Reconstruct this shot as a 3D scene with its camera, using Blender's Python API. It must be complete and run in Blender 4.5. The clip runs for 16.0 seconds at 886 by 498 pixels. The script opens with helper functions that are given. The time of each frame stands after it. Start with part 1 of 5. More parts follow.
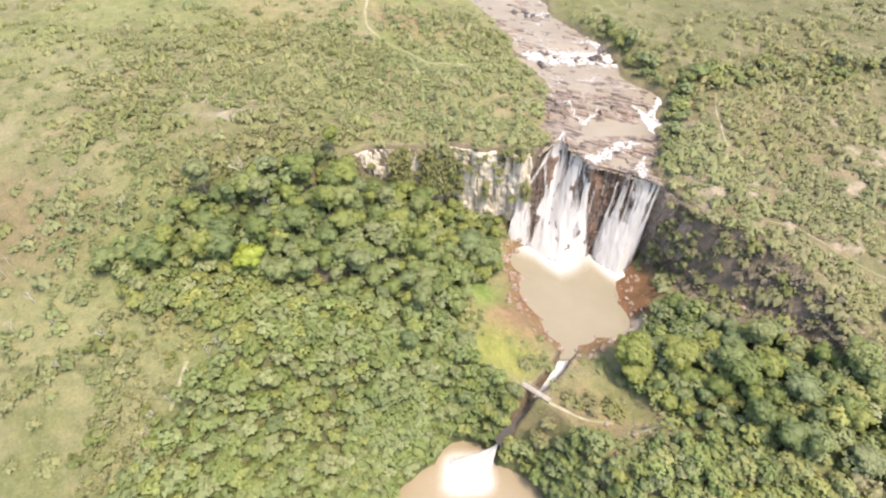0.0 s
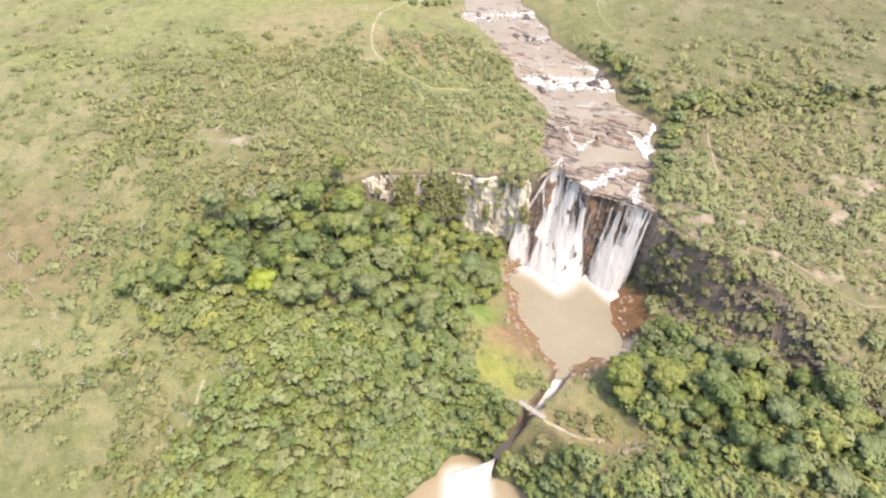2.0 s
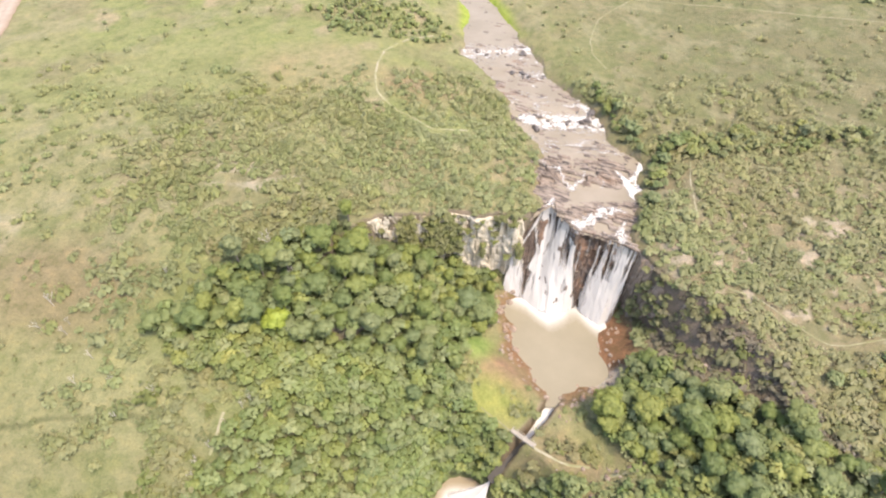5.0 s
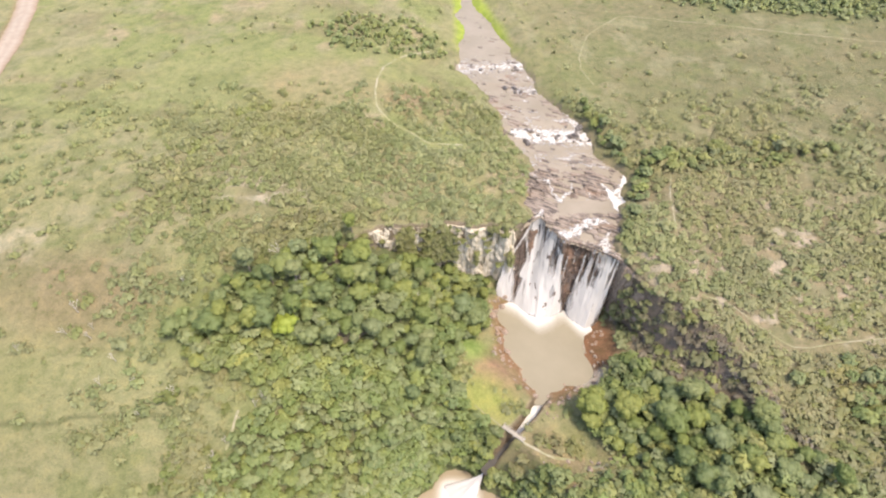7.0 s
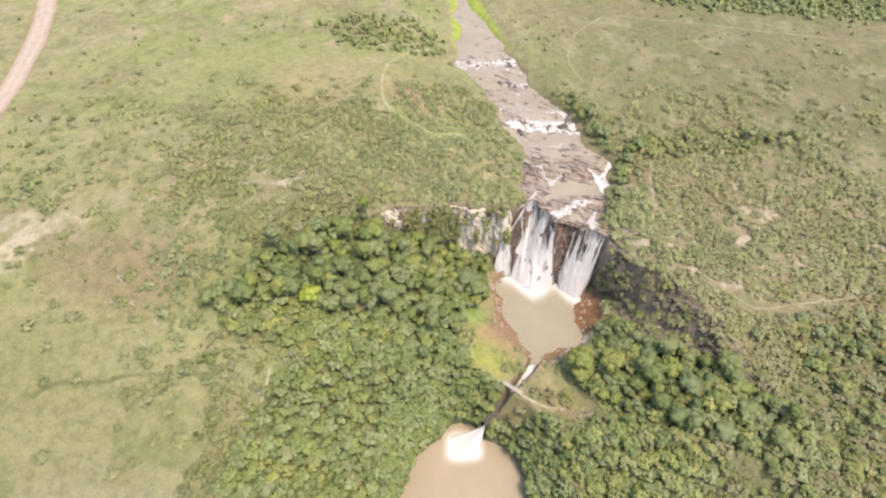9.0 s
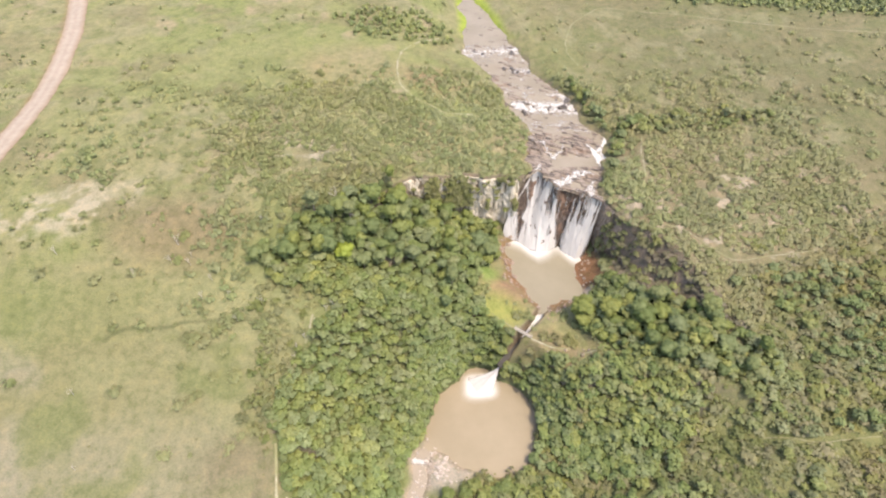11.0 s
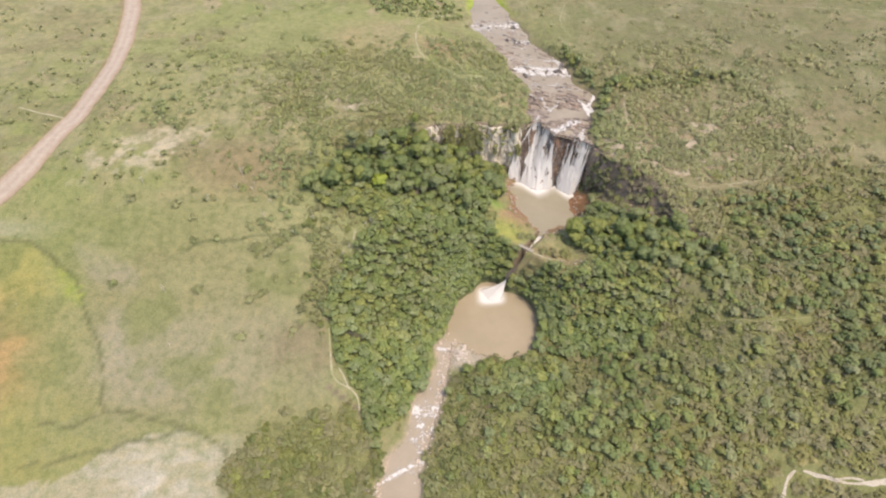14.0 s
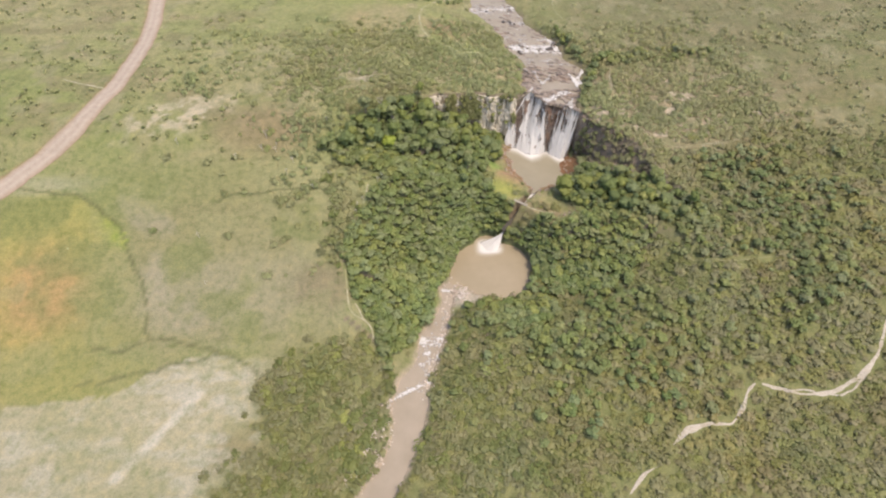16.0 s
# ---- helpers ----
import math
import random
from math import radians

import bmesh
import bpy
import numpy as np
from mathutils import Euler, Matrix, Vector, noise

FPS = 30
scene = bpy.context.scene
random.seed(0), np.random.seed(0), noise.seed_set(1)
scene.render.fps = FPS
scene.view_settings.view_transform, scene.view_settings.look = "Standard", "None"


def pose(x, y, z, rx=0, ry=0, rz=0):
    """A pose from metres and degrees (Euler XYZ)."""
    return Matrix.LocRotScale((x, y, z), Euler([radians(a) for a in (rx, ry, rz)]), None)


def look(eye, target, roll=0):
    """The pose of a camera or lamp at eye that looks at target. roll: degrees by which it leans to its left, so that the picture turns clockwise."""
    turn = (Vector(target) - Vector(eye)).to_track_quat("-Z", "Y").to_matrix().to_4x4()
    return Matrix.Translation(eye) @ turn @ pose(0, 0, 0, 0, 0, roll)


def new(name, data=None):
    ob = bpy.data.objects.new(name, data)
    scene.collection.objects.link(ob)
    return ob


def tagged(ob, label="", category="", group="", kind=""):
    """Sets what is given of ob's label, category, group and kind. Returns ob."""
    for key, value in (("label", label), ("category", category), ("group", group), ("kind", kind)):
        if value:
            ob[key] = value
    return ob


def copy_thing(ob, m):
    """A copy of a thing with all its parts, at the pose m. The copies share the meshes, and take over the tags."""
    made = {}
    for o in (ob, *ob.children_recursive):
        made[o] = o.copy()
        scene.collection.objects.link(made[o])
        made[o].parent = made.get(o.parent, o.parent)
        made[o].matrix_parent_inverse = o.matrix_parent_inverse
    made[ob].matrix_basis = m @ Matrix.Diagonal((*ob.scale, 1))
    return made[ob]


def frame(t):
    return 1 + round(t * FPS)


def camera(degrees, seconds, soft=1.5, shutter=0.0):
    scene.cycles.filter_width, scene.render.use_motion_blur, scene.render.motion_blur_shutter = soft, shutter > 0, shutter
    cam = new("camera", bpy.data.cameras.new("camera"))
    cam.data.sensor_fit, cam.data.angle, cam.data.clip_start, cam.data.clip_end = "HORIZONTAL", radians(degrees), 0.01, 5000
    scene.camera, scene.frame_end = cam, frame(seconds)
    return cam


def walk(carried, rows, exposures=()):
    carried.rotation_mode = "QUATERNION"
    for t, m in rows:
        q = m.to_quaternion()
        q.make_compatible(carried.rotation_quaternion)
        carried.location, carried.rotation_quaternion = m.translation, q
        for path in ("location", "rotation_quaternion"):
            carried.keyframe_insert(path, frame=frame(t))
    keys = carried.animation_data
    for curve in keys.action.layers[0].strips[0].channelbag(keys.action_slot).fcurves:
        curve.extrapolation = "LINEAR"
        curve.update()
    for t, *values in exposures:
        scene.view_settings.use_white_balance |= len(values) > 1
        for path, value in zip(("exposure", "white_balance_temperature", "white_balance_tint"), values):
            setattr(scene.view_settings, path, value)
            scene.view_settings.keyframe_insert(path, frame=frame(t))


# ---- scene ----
cam = camera(80.08, 16.0, 2.1)


def view(x, y, z, yaw, pitch, roll):
    """A drone's pose: heading to the left of north, tilt up and roll, in degrees."""
    return Matrix.Translation((x, y, z)) @ Matrix.Rotation(radians(yaw), 4, "Z") @ Matrix.Rotation(radians(90 + pitch), 4, "X") @ Matrix.Rotation(radians(roll), 4, "Z")


walk(cam, [
    (0.0, view(-35.86, -83.28, 129.78, 0.005, -45.586, -0.766)),
    (0.5, view(-35.86, -83.37, 132.40, 0.048, -45.662, -0.707)),
    (1.0, view(-36.12, -83.42, 135.16, 0.114, -45.737, -0.550)),
    (1.5, view(-35.69, -83.61, 137.89, 0.398, -45.701, -0.664)),
    (2.0, view(-35.68, -83.61, 140.71, 0.388, -45.723, -0.601)),
    (2.5, view(-35.18, -83.77, 143.80, 0.636, -45.742, -0.736)),
    (3.0, view(-35.20, -83.75, 146.48, 0.615, -45.698, -0.673)),
    (3.5, view(-35.06, -83.59, 149.82, 0.630, -45.786, -0.700)),
    (4.0, view(-35.28, -83.52, 152.90, 0.541, -45.820, -0.615)),
    (4.5, view(-35.13, -83.45, 156.09, 0.528, -45.829, -0.613)),
    (5.0, view(-34.61, -83.42, 159.10, 0.680, -45.857, -0.724)),
    (7.5, view(-34.61, -94.01, 174.43, -0.337, -46.144, -0.184)),
    (8.0, view(-35.81, -99.18, 177.16, -0.901, -46.252, -0.102)),
    (8.5, view(-37.69, -104.77, 180.25, -1.059, -46.417, 0.008)),
    (11.0, view(-52.82, -140.06, 191.87, -2.827, -46.721, 0.715)),
    (11.5, view(-55.50, -149.18, 193.98, -2.924, -46.729, 0.734)),
    (12.0, view(-58.63, -158.23, 196.05, -3.219, -46.813, 0.804)),
    (12.5, view(-60.97, -168.63, 197.50, -3.849, -46.740, 0.750)),
    (13.0, view(-62.98, -178.64, 199.25, -4.174, -46.668, 0.759)),
    (13.5, view(-64.33, -189.05, 200.60, -3.572, -46.665, 0.696)),
    (14.0, view(-65.56, -199.00, 202.56, -3.211, -46.727, 0.668)),
    (14.5, view(-66.57, -209.37, 204.66, -2.630, -46.717, 0.605)),
    (15.0, view(-67.03, -219.92, 205.83, -3.239, -46.640, 0.561)),
    (15.5, view(-67.96, -230.22, 206.41, -3.318, -46.581, 0.481)),
    (16.0, view(-69.77, -240.16, 206.28, -3.308, -46.506, 0.513)),
], [(0.0, 1.87, 6950, 11), (5.0, 1.80, 6950, 11), (8.0, 1.66, 6950, 11), (11.0, 1.62, 6950, 11), (13.5, 1.40, 7000, 11), (16.0, 1.25, 6950, 11)])
# ---- end of path ----

# ---- light ----
SUN_FROM = Vector((0.44, -0.32, 1.35)).normalized()
sun_data = bpy.data.lights.new("sun", "SUN")
sun_data.energy, sun_data.angle, sun_data.color = 1.5, radians(10), (1.0, 0.9, 0.76)
sun = new("sun", sun_data)
sun.matrix_basis = look(SUN_FROM * 400, (0, 0, 0))
world = bpy.data.worlds.new("sky")
scene.world = world
world.use_nodes = True
sky = world.node_tree.nodes.new("ShaderNodeTexSky")
sky.sky_type, sky.sun_disc = "NISHITA", False
sky.sun_elevation = math.asin(SUN_FROM.z)
sky.sun_rotation = math.atan2(SUN_FROM.x, SUN_FROM.y)
sky.air_density, sky.dust_density, sky.ozone_density = 1.0, 2.5, 1.0
world.node_tree.links.new(sky.outputs[0], world.node_tree.nodes["Background"].inputs[0])
world.node_tree.nodes["Background"].inputs[1].default_value = 0.15


# ---- materials ----
def material(name, build):
    m = bpy.data.materials.new(name)
    m.use_nodes = True
    build(m.node_tree, m.node_tree.nodes["Principled BSDF"])
    return m


def node(tree, kind, **values):
    n = tree.nodes.new(kind)
    for key, value in values.items():
        if key in n.inputs:
            n.inputs[key].default_value = value
    return n


def ramp(tree, source, stops):
    r = tree.nodes.new("ShaderNodeValToRGB")
    while len(r.color_ramp.elements) < len(stops):
        r.color_ramp.elements.new(0.5)
    for e, (at, colour) in zip(r.color_ramp.elements, stops):
        e.position, e.color = at, (*colour, 1)
    tree.links.new(source, r.inputs[0])
    return r.outputs[0]


def noise_at(tree, scale, detail=5.0, rough=0.6, stretch=(1, 1, 1), object_space=False, turn=0.0):
    co = tree.nodes.new("ShaderNodeTexCoord")
    mp = tree.nodes.new("ShaderNodeMapping")
    mp.vector_type = "TEXTURE"
    mp.inputs["Scale"].default_value = [1 / k for k in stretch]
    mp.inputs["Rotation"].default_value = (0, 0, radians(turn))
    geo = tree.nodes.new("ShaderNodeNewGeometry")
    tree.links.new(co.outputs["Object"] if object_space else geo.outputs["Position"], mp.inputs["Vector"])
    n = node(tree, "ShaderNodeTexNoise", Scale=scale, Detail=detail, Roughness=rough)
    tree.links.new(mp.outputs[0], n.inputs["Vector"])
    return n.outputs["Fac"]


def mixed(tree, a, b, fac, blend="MIX"):
    m = tree.nodes.new("ShaderNodeMix")
    m.data_type, m.blend_type = "RGBA", blend
    for socket, value in ((m.inputs[0], fac), (m.inputs[6], a), (m.inputs[7], b)):
        if isinstance(value, bpy.types.NodeSocket):
            tree.links.new(value, socket)
        elif isinstance(value, tuple):
            socket.default_value = (*value, 1)
        else:
            socket.default_value = value
    return m.outputs[2]


def bumped(tree, bsdf, height, strength, distance):
    b = node(tree, "ShaderNodeBump", Strength=strength, Distance=distance)
    tree.links.new(height, b.inputs["Height"])
    tree.links.new(b.outputs[0], bsdf.inputs["Normal"])


def attribute(tree, name):
    a = tree.nodes.new("ShaderNodeAttribute")
    a.attribute_name = name
    return a


def ground_look(tree, bsdf):
    cover = attribute(tree, "cover").outputs["Color"]
    fine = noise_at(tree, 1.3, 6, 0.7)
    tufts = noise_at(tree, 0.28, 6, 0.65)
    c = mixed(tree, cover, ramp(tree, fine, [(0.3, (0.74, 0.78, 0.72)), (0.5, (1, 1, 1)), (0.72, (1.25, 1.2, 1.15))]), 0.8, "MULTIPLY")
    c = mixed(tree, c, ramp(tree, tufts, [(0.3, (0.68, 0.76, 0.62)), (0.5, (1, 1, 1)), (0.7, (1.25, 1.17, 1.1))]), 0.9, "MULTIPLY")
    tree.links.new(c, bsdf.inputs["Base Color"])
    bsdf.inputs["Roughness"].default_value = 0.95
    bsdf.inputs["Specular IOR Level"].default_value = 0.15
    bumped(tree, bsdf, noise_at(tree, 0.9, 8, 0.75), 0.9, 0.9)


def leaf_look(stops, source):
    def build(tree, bsdf):
        if source == "tint":
            c = attribute(tree, "tint").outputs["Color"]
        else:
            info = tree.nodes.new("ShaderNodeObjectInfo")
            c = ramp(tree, info.outputs["Random"], stops)
        island = tree.nodes.new("ShaderNodeNewGeometry")
        c = mixed(tree, c, ramp(tree, island.outputs["Random Per Island"], [(0.0, (0.9, 0.93, 0.9)), (0.5, (1, 1, 1)), (1.0, (1.12, 1.1, 1.05))]), 1.0, "MULTIPLY")
        tree.links.new(c, bsdf.inputs["Base Color"])
        bsdf.inputs["Roughness"].default_value = 0.55
        bsdf.inputs["Specular IOR Level"].default_value = 0.25
        thin = tree.nodes.new("ShaderNodeBsdfTranslucent")
        tree.links.new(c, thin.inputs["Color"])
        both = node(tree, "ShaderNodeMixShader", Fac=0.3)
        tree.links.new(bsdf.outputs[0], both.inputs[1])
        tree.links.new(thin.outputs[0], both.inputs[2])
        tree.links.new(both.outputs[0], tree.nodes["Material Output"].inputs[0])
    return build


def rock_look(dark, mid, light, rust, stretch=(1, 1, 0.25), rough=0.8, lichen=(0.3, 0.3, 0.24), moss=None, bands=(0.28, 0.48, 0.7), turn=0.0):
    def build(tree, bsdf):
        big = noise_at(tree, 0.22, 5, 0.6, stretch)
        grain = noise_at(tree, 1.6, 8, 0.7, stretch, False, turn)
        c = ramp(tree, grain, [(bands[0], dark), (bands[1], mid), (bands[2], light)])
        c = mixed(tree, c, rust, ramp(tree, big, [(0.5, (0, 0, 0)), (0.68, (0.75, 0.75, 0.75))]))
        c = mixed(tree, c, lichen, ramp(tree, noise_at(tree, 0.6, 6, 0.7), [(0.56, (0, 0, 0)), (0.7, (0.6, 0.6, 0.6))]))
        c = mixed(tree, c, moss, ramp(tree, noise_at(tree, 0.16, 6, 0.65), [(0.47, (0, 0, 0)), (0.6, (0.85, 0.85, 0.85))])) if moss else c
        tree.links.new(c, bsdf.inputs["Base Color"])
        bsdf.inputs["Roughness"].default_value = rough
        bumped(tree, bsdf, grain, 0.8, 0.5)
    return build


def water_look(deep, silt, rough, scale, height, torn=0.9):
    def build(tree, bsdf):
        foam = attribute(tree, "foam").outputs["Fac"]
        c = ramp(tree, noise_at(tree, 0.07, 4, 0.6), [(0.35, deep), (0.65, silt)])
        grain = noise_at(tree, 0.9, 7, 0.75)
        add = tree.nodes.new("ShaderNodeMath")
        add.operation = "MULTIPLY_ADD"
        add.inputs[1].default_value, add.inputs[2].default_value = torn, -torn / 2
        tree.links.new(grain, add.inputs[0])
        total = tree.nodes.new("ShaderNodeMath")
        tree.links.new(foam, total.inputs[0])
        tree.links.new(add.outputs[0], total.inputs[1])
        white = ramp(tree, total.outputs[0], [(0.1 if torn < 0.5 else 0.3, (0, 0, 0)), (1.0 if torn < 0.5 else 0.75, (1, 1, 1))])
        c = mixed(tree, c, (0.48, 0.46, 0.43), white)
        tree.links.new(c, bsdf.inputs["Base Color"])
        bsdf.inputs["Roughness"].default_value = rough
        bsdf.inputs["IOR"].default_value = 1.33
        bumped(tree, bsdf, noise_at(tree, scale, 4, 0.6), 0.5, height)
    return build


def trail_look(tree, bsdf):
    """Pale sand with grass growing over it in stretches."""
    c = ramp(tree, noise_at(tree, 0.5, 7, 0.7), [(0.3, (0.2, 0.178, 0.115)), (0.5, (0.265, 0.238, 0.165)), (0.72, (0.36, 0.325, 0.245))])
    c = mixed(tree, c, (0.185, 0.182, 0.088), ramp(tree, noise_at(tree, 0.11, 5, 0.6), [(0.42, (0, 0, 0)), (0.6, (0.9, 0.9, 0.9))]))
    tree.links.new(c, bsdf.inputs["Base Color"])
    bsdf.inputs["Roughness"].default_value = 0.95
    bsdf.inputs["Specular IOR Level"].default_value = 0.1
    bumped(tree, bsdf, noise_at(tree, 2.5, 6, 0.7), 0.6, 0.15)


def road_look(tree, bsdf):
    """Gravel pressed pale in two wheel tracks, redder along the edges."""
    side = attribute(tree, "across").outputs["Fac"]
    c = ramp(tree, side, [(0.0, (0.215, 0.155, 0.11)), (0.14, (0.25, 0.195, 0.15)), (0.32, (0.285, 0.238, 0.195)), (0.5, (0.26, 0.21, 0.168)), (0.68, (0.285, 0.238, 0.195)), (0.88, (0.25, 0.195, 0.15)), (1.0, (0.215, 0.17, 0.112))])
    c = mixed(tree, c, ramp(tree, noise_at(tree, 0.35, 7, 0.7), [(0.3, (0.86, 0.84, 0.82)), (0.5, (1, 1, 1)), (0.72, (1.12, 1.12, 1.12))]), 1.0, "MULTIPLY")
    tree.links.new(c, bsdf.inputs["Base Color"])
    bsdf.inputs["Roughness"].default_value = 0.95
    bsdf.inputs["Specular IOR Level"].default_value = 0.1
    bumped(tree, bsdf, noise_at(tree, 2.5, 6, 0.7), 0.6, 0.15)


def bark_look(a, b):
    def build(tree, bsdf):
        c = ramp(tree, noise_at(tree, 3.0, 5, 0.6, (1, 1, 0.2), True), [(0.3, a), (0.7, b)])
        tree.links.new(c, bsdf.inputs["Base Color"])
        bsdf.inputs["Roughness"].default_value = 0.9
    return build


GROUND = material("cerrado ground", ground_look)
FOREST_LEAF = material("forest foliage", leaf_look([(0.0, (0.118, 0.149, 0.0559)), (0.15, (0.142, 0.176, 0.0543)), (0.3, (0.179, 0.204, 0.0919)), (0.42, (0.151, 0.183, 0.0543)), (0.55, (0.13, 0.164, 0.0719)), (0.7, (0.202, 0.217, 0.104)), (0.82, (0.179, 0.207, 0.0559)), (1.0, (0.218, 0.232, 0.0679))], "random"))
YELLOW_LEAF = material("yellow foliage", leaf_look([(0.0, (0.262, 0.316, 0.0546)), (1.0, (0.284, 0.316, 0.0655))], "random"))
MIXED_LEAF = material("mixed foliage", leaf_look(None, "tint"))
BARK = material("bark", bark_look((0.12, 0.09, 0.07), (0.25, 0.2, 0.16)))
DEAD_WOOD = material("bleached dead wood", bark_look((0.3, 0.26, 0.22), (0.48, 0.43, 0.38)))
WET_ROCK = material("wet fall rock", rock_look((0.03, 0.022, 0.019), (0.085, 0.06, 0.047), (0.15, 0.11, 0.085), (0.19, 0.1, 0.055), (1, 1, 0.5), 0.5, (0.09, 0.08, 0.06)))
PALE_CLIFF = material("pale cliff stone", rock_look((0.15, 0.118, 0.08), (0.36, 0.305, 0.225), (0.52, 0.46, 0.37), (0.26, 0.2, 0.12), (1, 1, 0.2), 0.9, (0.2, 0.195, 0.11), None, (0.24, 0.38, 0.6)))
DARK_CLIFF = material("grey cliff stone", rock_look((0.075, 0.052, 0.038), (0.22, 0.165, 0.122), (0.34, 0.275, 0.215), (0.24, 0.165, 0.12), (1, 1, 0.3), 0.9, (0.14, 0.15, 0.08)))
# the near-black bands paint shadowed crevices between the strata into the stone colour
BED_ROCK = material("river ledge stone", rock_look((0.03, 0.022, 0.018), (0.135, 0.102, 0.08), (0.235, 0.188, 0.15), (0.2, 0.118, 0.07), (0.13, 0.6, 0.5), 0.7, (0.2, 0.17, 0.14), None, (0.42, 0.485, 0.62), -22))
WET_STONE = material("wet grey stone", rock_look((0.03, 0.025, 0.024), (0.09, 0.075, 0.068), (0.17, 0.145, 0.13), (0.1, 0.07, 0.05), (1, 1, 1), 0.5, (0.12, 0.1, 0.09)))
BOULDER = material("shore stone", rock_look((0.08, 0.06, 0.045), (0.22, 0.165, 0.125), (0.38, 0.32, 0.27), (0.26, 0.14, 0.075), (1, 1, 1), 0.85, (0.26, 0.22, 0.17)))
POOL_WATER = material("silty pool water", water_look((0.198, 0.171, 0.119), (0.221, 0.191, 0.135), 0.35, 0.9, 0.03, 0.3))
TAN_POOL = material("brown silty pool water", water_look((0.222, 0.178, 0.116), (0.248, 0.2, 0.134), 0.35, 0.9, 0.03, 0.3))
RIVER_WATER = material("silty river water", water_look((0.19, 0.157, 0.114), (0.228, 0.191, 0.146), 0.4, 1.6, 0.1, 0.6))
STREAM_WATER = material("tan stream water", water_look((0.215, 0.175, 0.128), (0.25, 0.205, 0.155), 0.4, 1.6, 0.08, 0.6))
# river water in a darker tone: shade from the slot's walls is in the colour
SLOT_WATER = material("shade-toned slot water", water_look((0.075, 0.062, 0.048), (0.11, 0.092, 0.072), 0.3, 1.6, 0.1))
PALE_STONE = material("pale stream stone", rock_look((0.16, 0.13, 0.1), (0.36, 0.3, 0.25), (0.52, 0.47, 0.42), (0.3, 0.22, 0.15), (1, 1, 1), 0.85, (0.3, 0.26, 0.22)))
ROAD_DIRT = material("red gravel road", road_look)
TRAIL_DIRT = material("pale trail sand", trail_look)
GULLY_SAND = material("washed gully sand", rock_look((0.2, 0.17, 0.13), (0.32, 0.28, 0.225), (0.42, 0.38, 0.32), (0.24, 0.2, 0.14), (1, 1, 1), 0.95, (0.2, 0.19, 0.12)))
TIMBER = material("weathered timber", bark_look((0.22, 0.19, 0.15), (0.36, 0.32, 0.27)))


# ---- noise, shapes and helpers ----
def cell_noise(ix, iy, seed):
    h = (ix.astype(np.int64) * 374761393 + iy.astype(np.int64) * 668265263 + seed * 1442695) & 0xFFFFFFFF
    h = ((h ^ (h >> 13)) * 1274126177) & 0xFFFFFFFF
    return ((h ^ (h >> 16)) & 0xFFFF) / 65535.0


def vnoise(x, y, cell, seed=0):
    """Smooth value noise from 0 to 1."""
    x, y = np.asarray(x, float) / cell, np.asarray(y, float) / cell
    ix, iy = np.floor(x), np.floor(y)
    fx, fy = x - ix, y - iy
    fx, fy = fx * fx * (3 - 2 * fx), fy * fy * (3 - 2 * fy)
    a, b = cell_noise(ix, iy, seed), cell_noise(ix + 1, iy, seed)
    c, d = cell_noise(ix, iy + 1, seed), cell_noise(ix + 1, iy + 1, seed)
    return (a * (1 - fx) + b * fx) * (1 - fy) + (c * (1 - fx) + d * fx) * fy


def fbm(x, y, cell, seed=0, octaves=4):
    total, weight, amp = 0.0, 0.0, 1.0
    for k in range(octaves):
        total = total + amp * vnoise(x, y, cell / 2**k, seed + 17 * k)
        weight, amp = weight + amp, amp * 0.55
    return total / weight


def smooth(a, b, v):
    t = np.clip((v - a) / (b - a), 0, 1)
    return t * t * (3 - 2 * t)


def mesh_from(name, verts, faces, mat, smooth_shade=True, attributes=(), normals=None):
    """A mesh from arrays: faces is an (n, 3) or (n, 4) array; attributes are (name, kind, values per vertex)."""
    me = bpy.data.meshes.new(name)
    verts, faces = np.asarray(verts, np.float32), np.asarray(faces, np.int32)
    n, k = faces.shape
    me.vertices.add(len(verts))
    me.vertices.foreach_set("co", verts.ravel())
    me.loops.add(n * k)
    me.loops.foreach_set("vertex_index", faces.ravel())
    me.polygons.add(n)
    me.polygons.foreach_set("loop_start", np.arange(n, dtype=np.int32) * k)
    me.polygons.foreach_set("use_smooth", np.full(n, smooth_shade))
    me.update(calc_edges=True)
    for label, kind, values in attributes:
        a = me.attributes.new(label, kind, "POINT")
        if kind == "FLOAT_COLOR":
            values = np.concatenate([values, np.ones((len(values), 1))], 1)
            a.data.foreach_set("color", np.asarray(values, np.float32).ravel())
        elif kind == "FLOAT_VECTOR":
            a.data.foreach_set("vector", np.asarray(values, np.float32).ravel())
        else:
            a.data.foreach_set("value", np.asarray(values, np.float32).ravel())
    me.materials.append(mat)
    me.validate()
    if normals is not None:
        me.normals_split_custom_set_from_vertices(np.asarray(normals, np.float32))
    return me


def grid_faces(nx, ny):
    i = (np.arange(ny - 1)[:, None] * nx + np.arange(nx - 1)[None]).ravel()
    return np.stack([i, i + 1, i + nx + 1, i + nx], 1)


def part(name, bm, mat, parent=None, label="", shade=False):
    me = bpy.data.meshes.new(name)
    for f in bm.faces:
        f.smooth = shade
    bm.to_mesh(me)
    bm.free()
    me.materials.append(mat)
    ob = new(name, me)
    ob.parent = parent
    return tagged(ob, label)


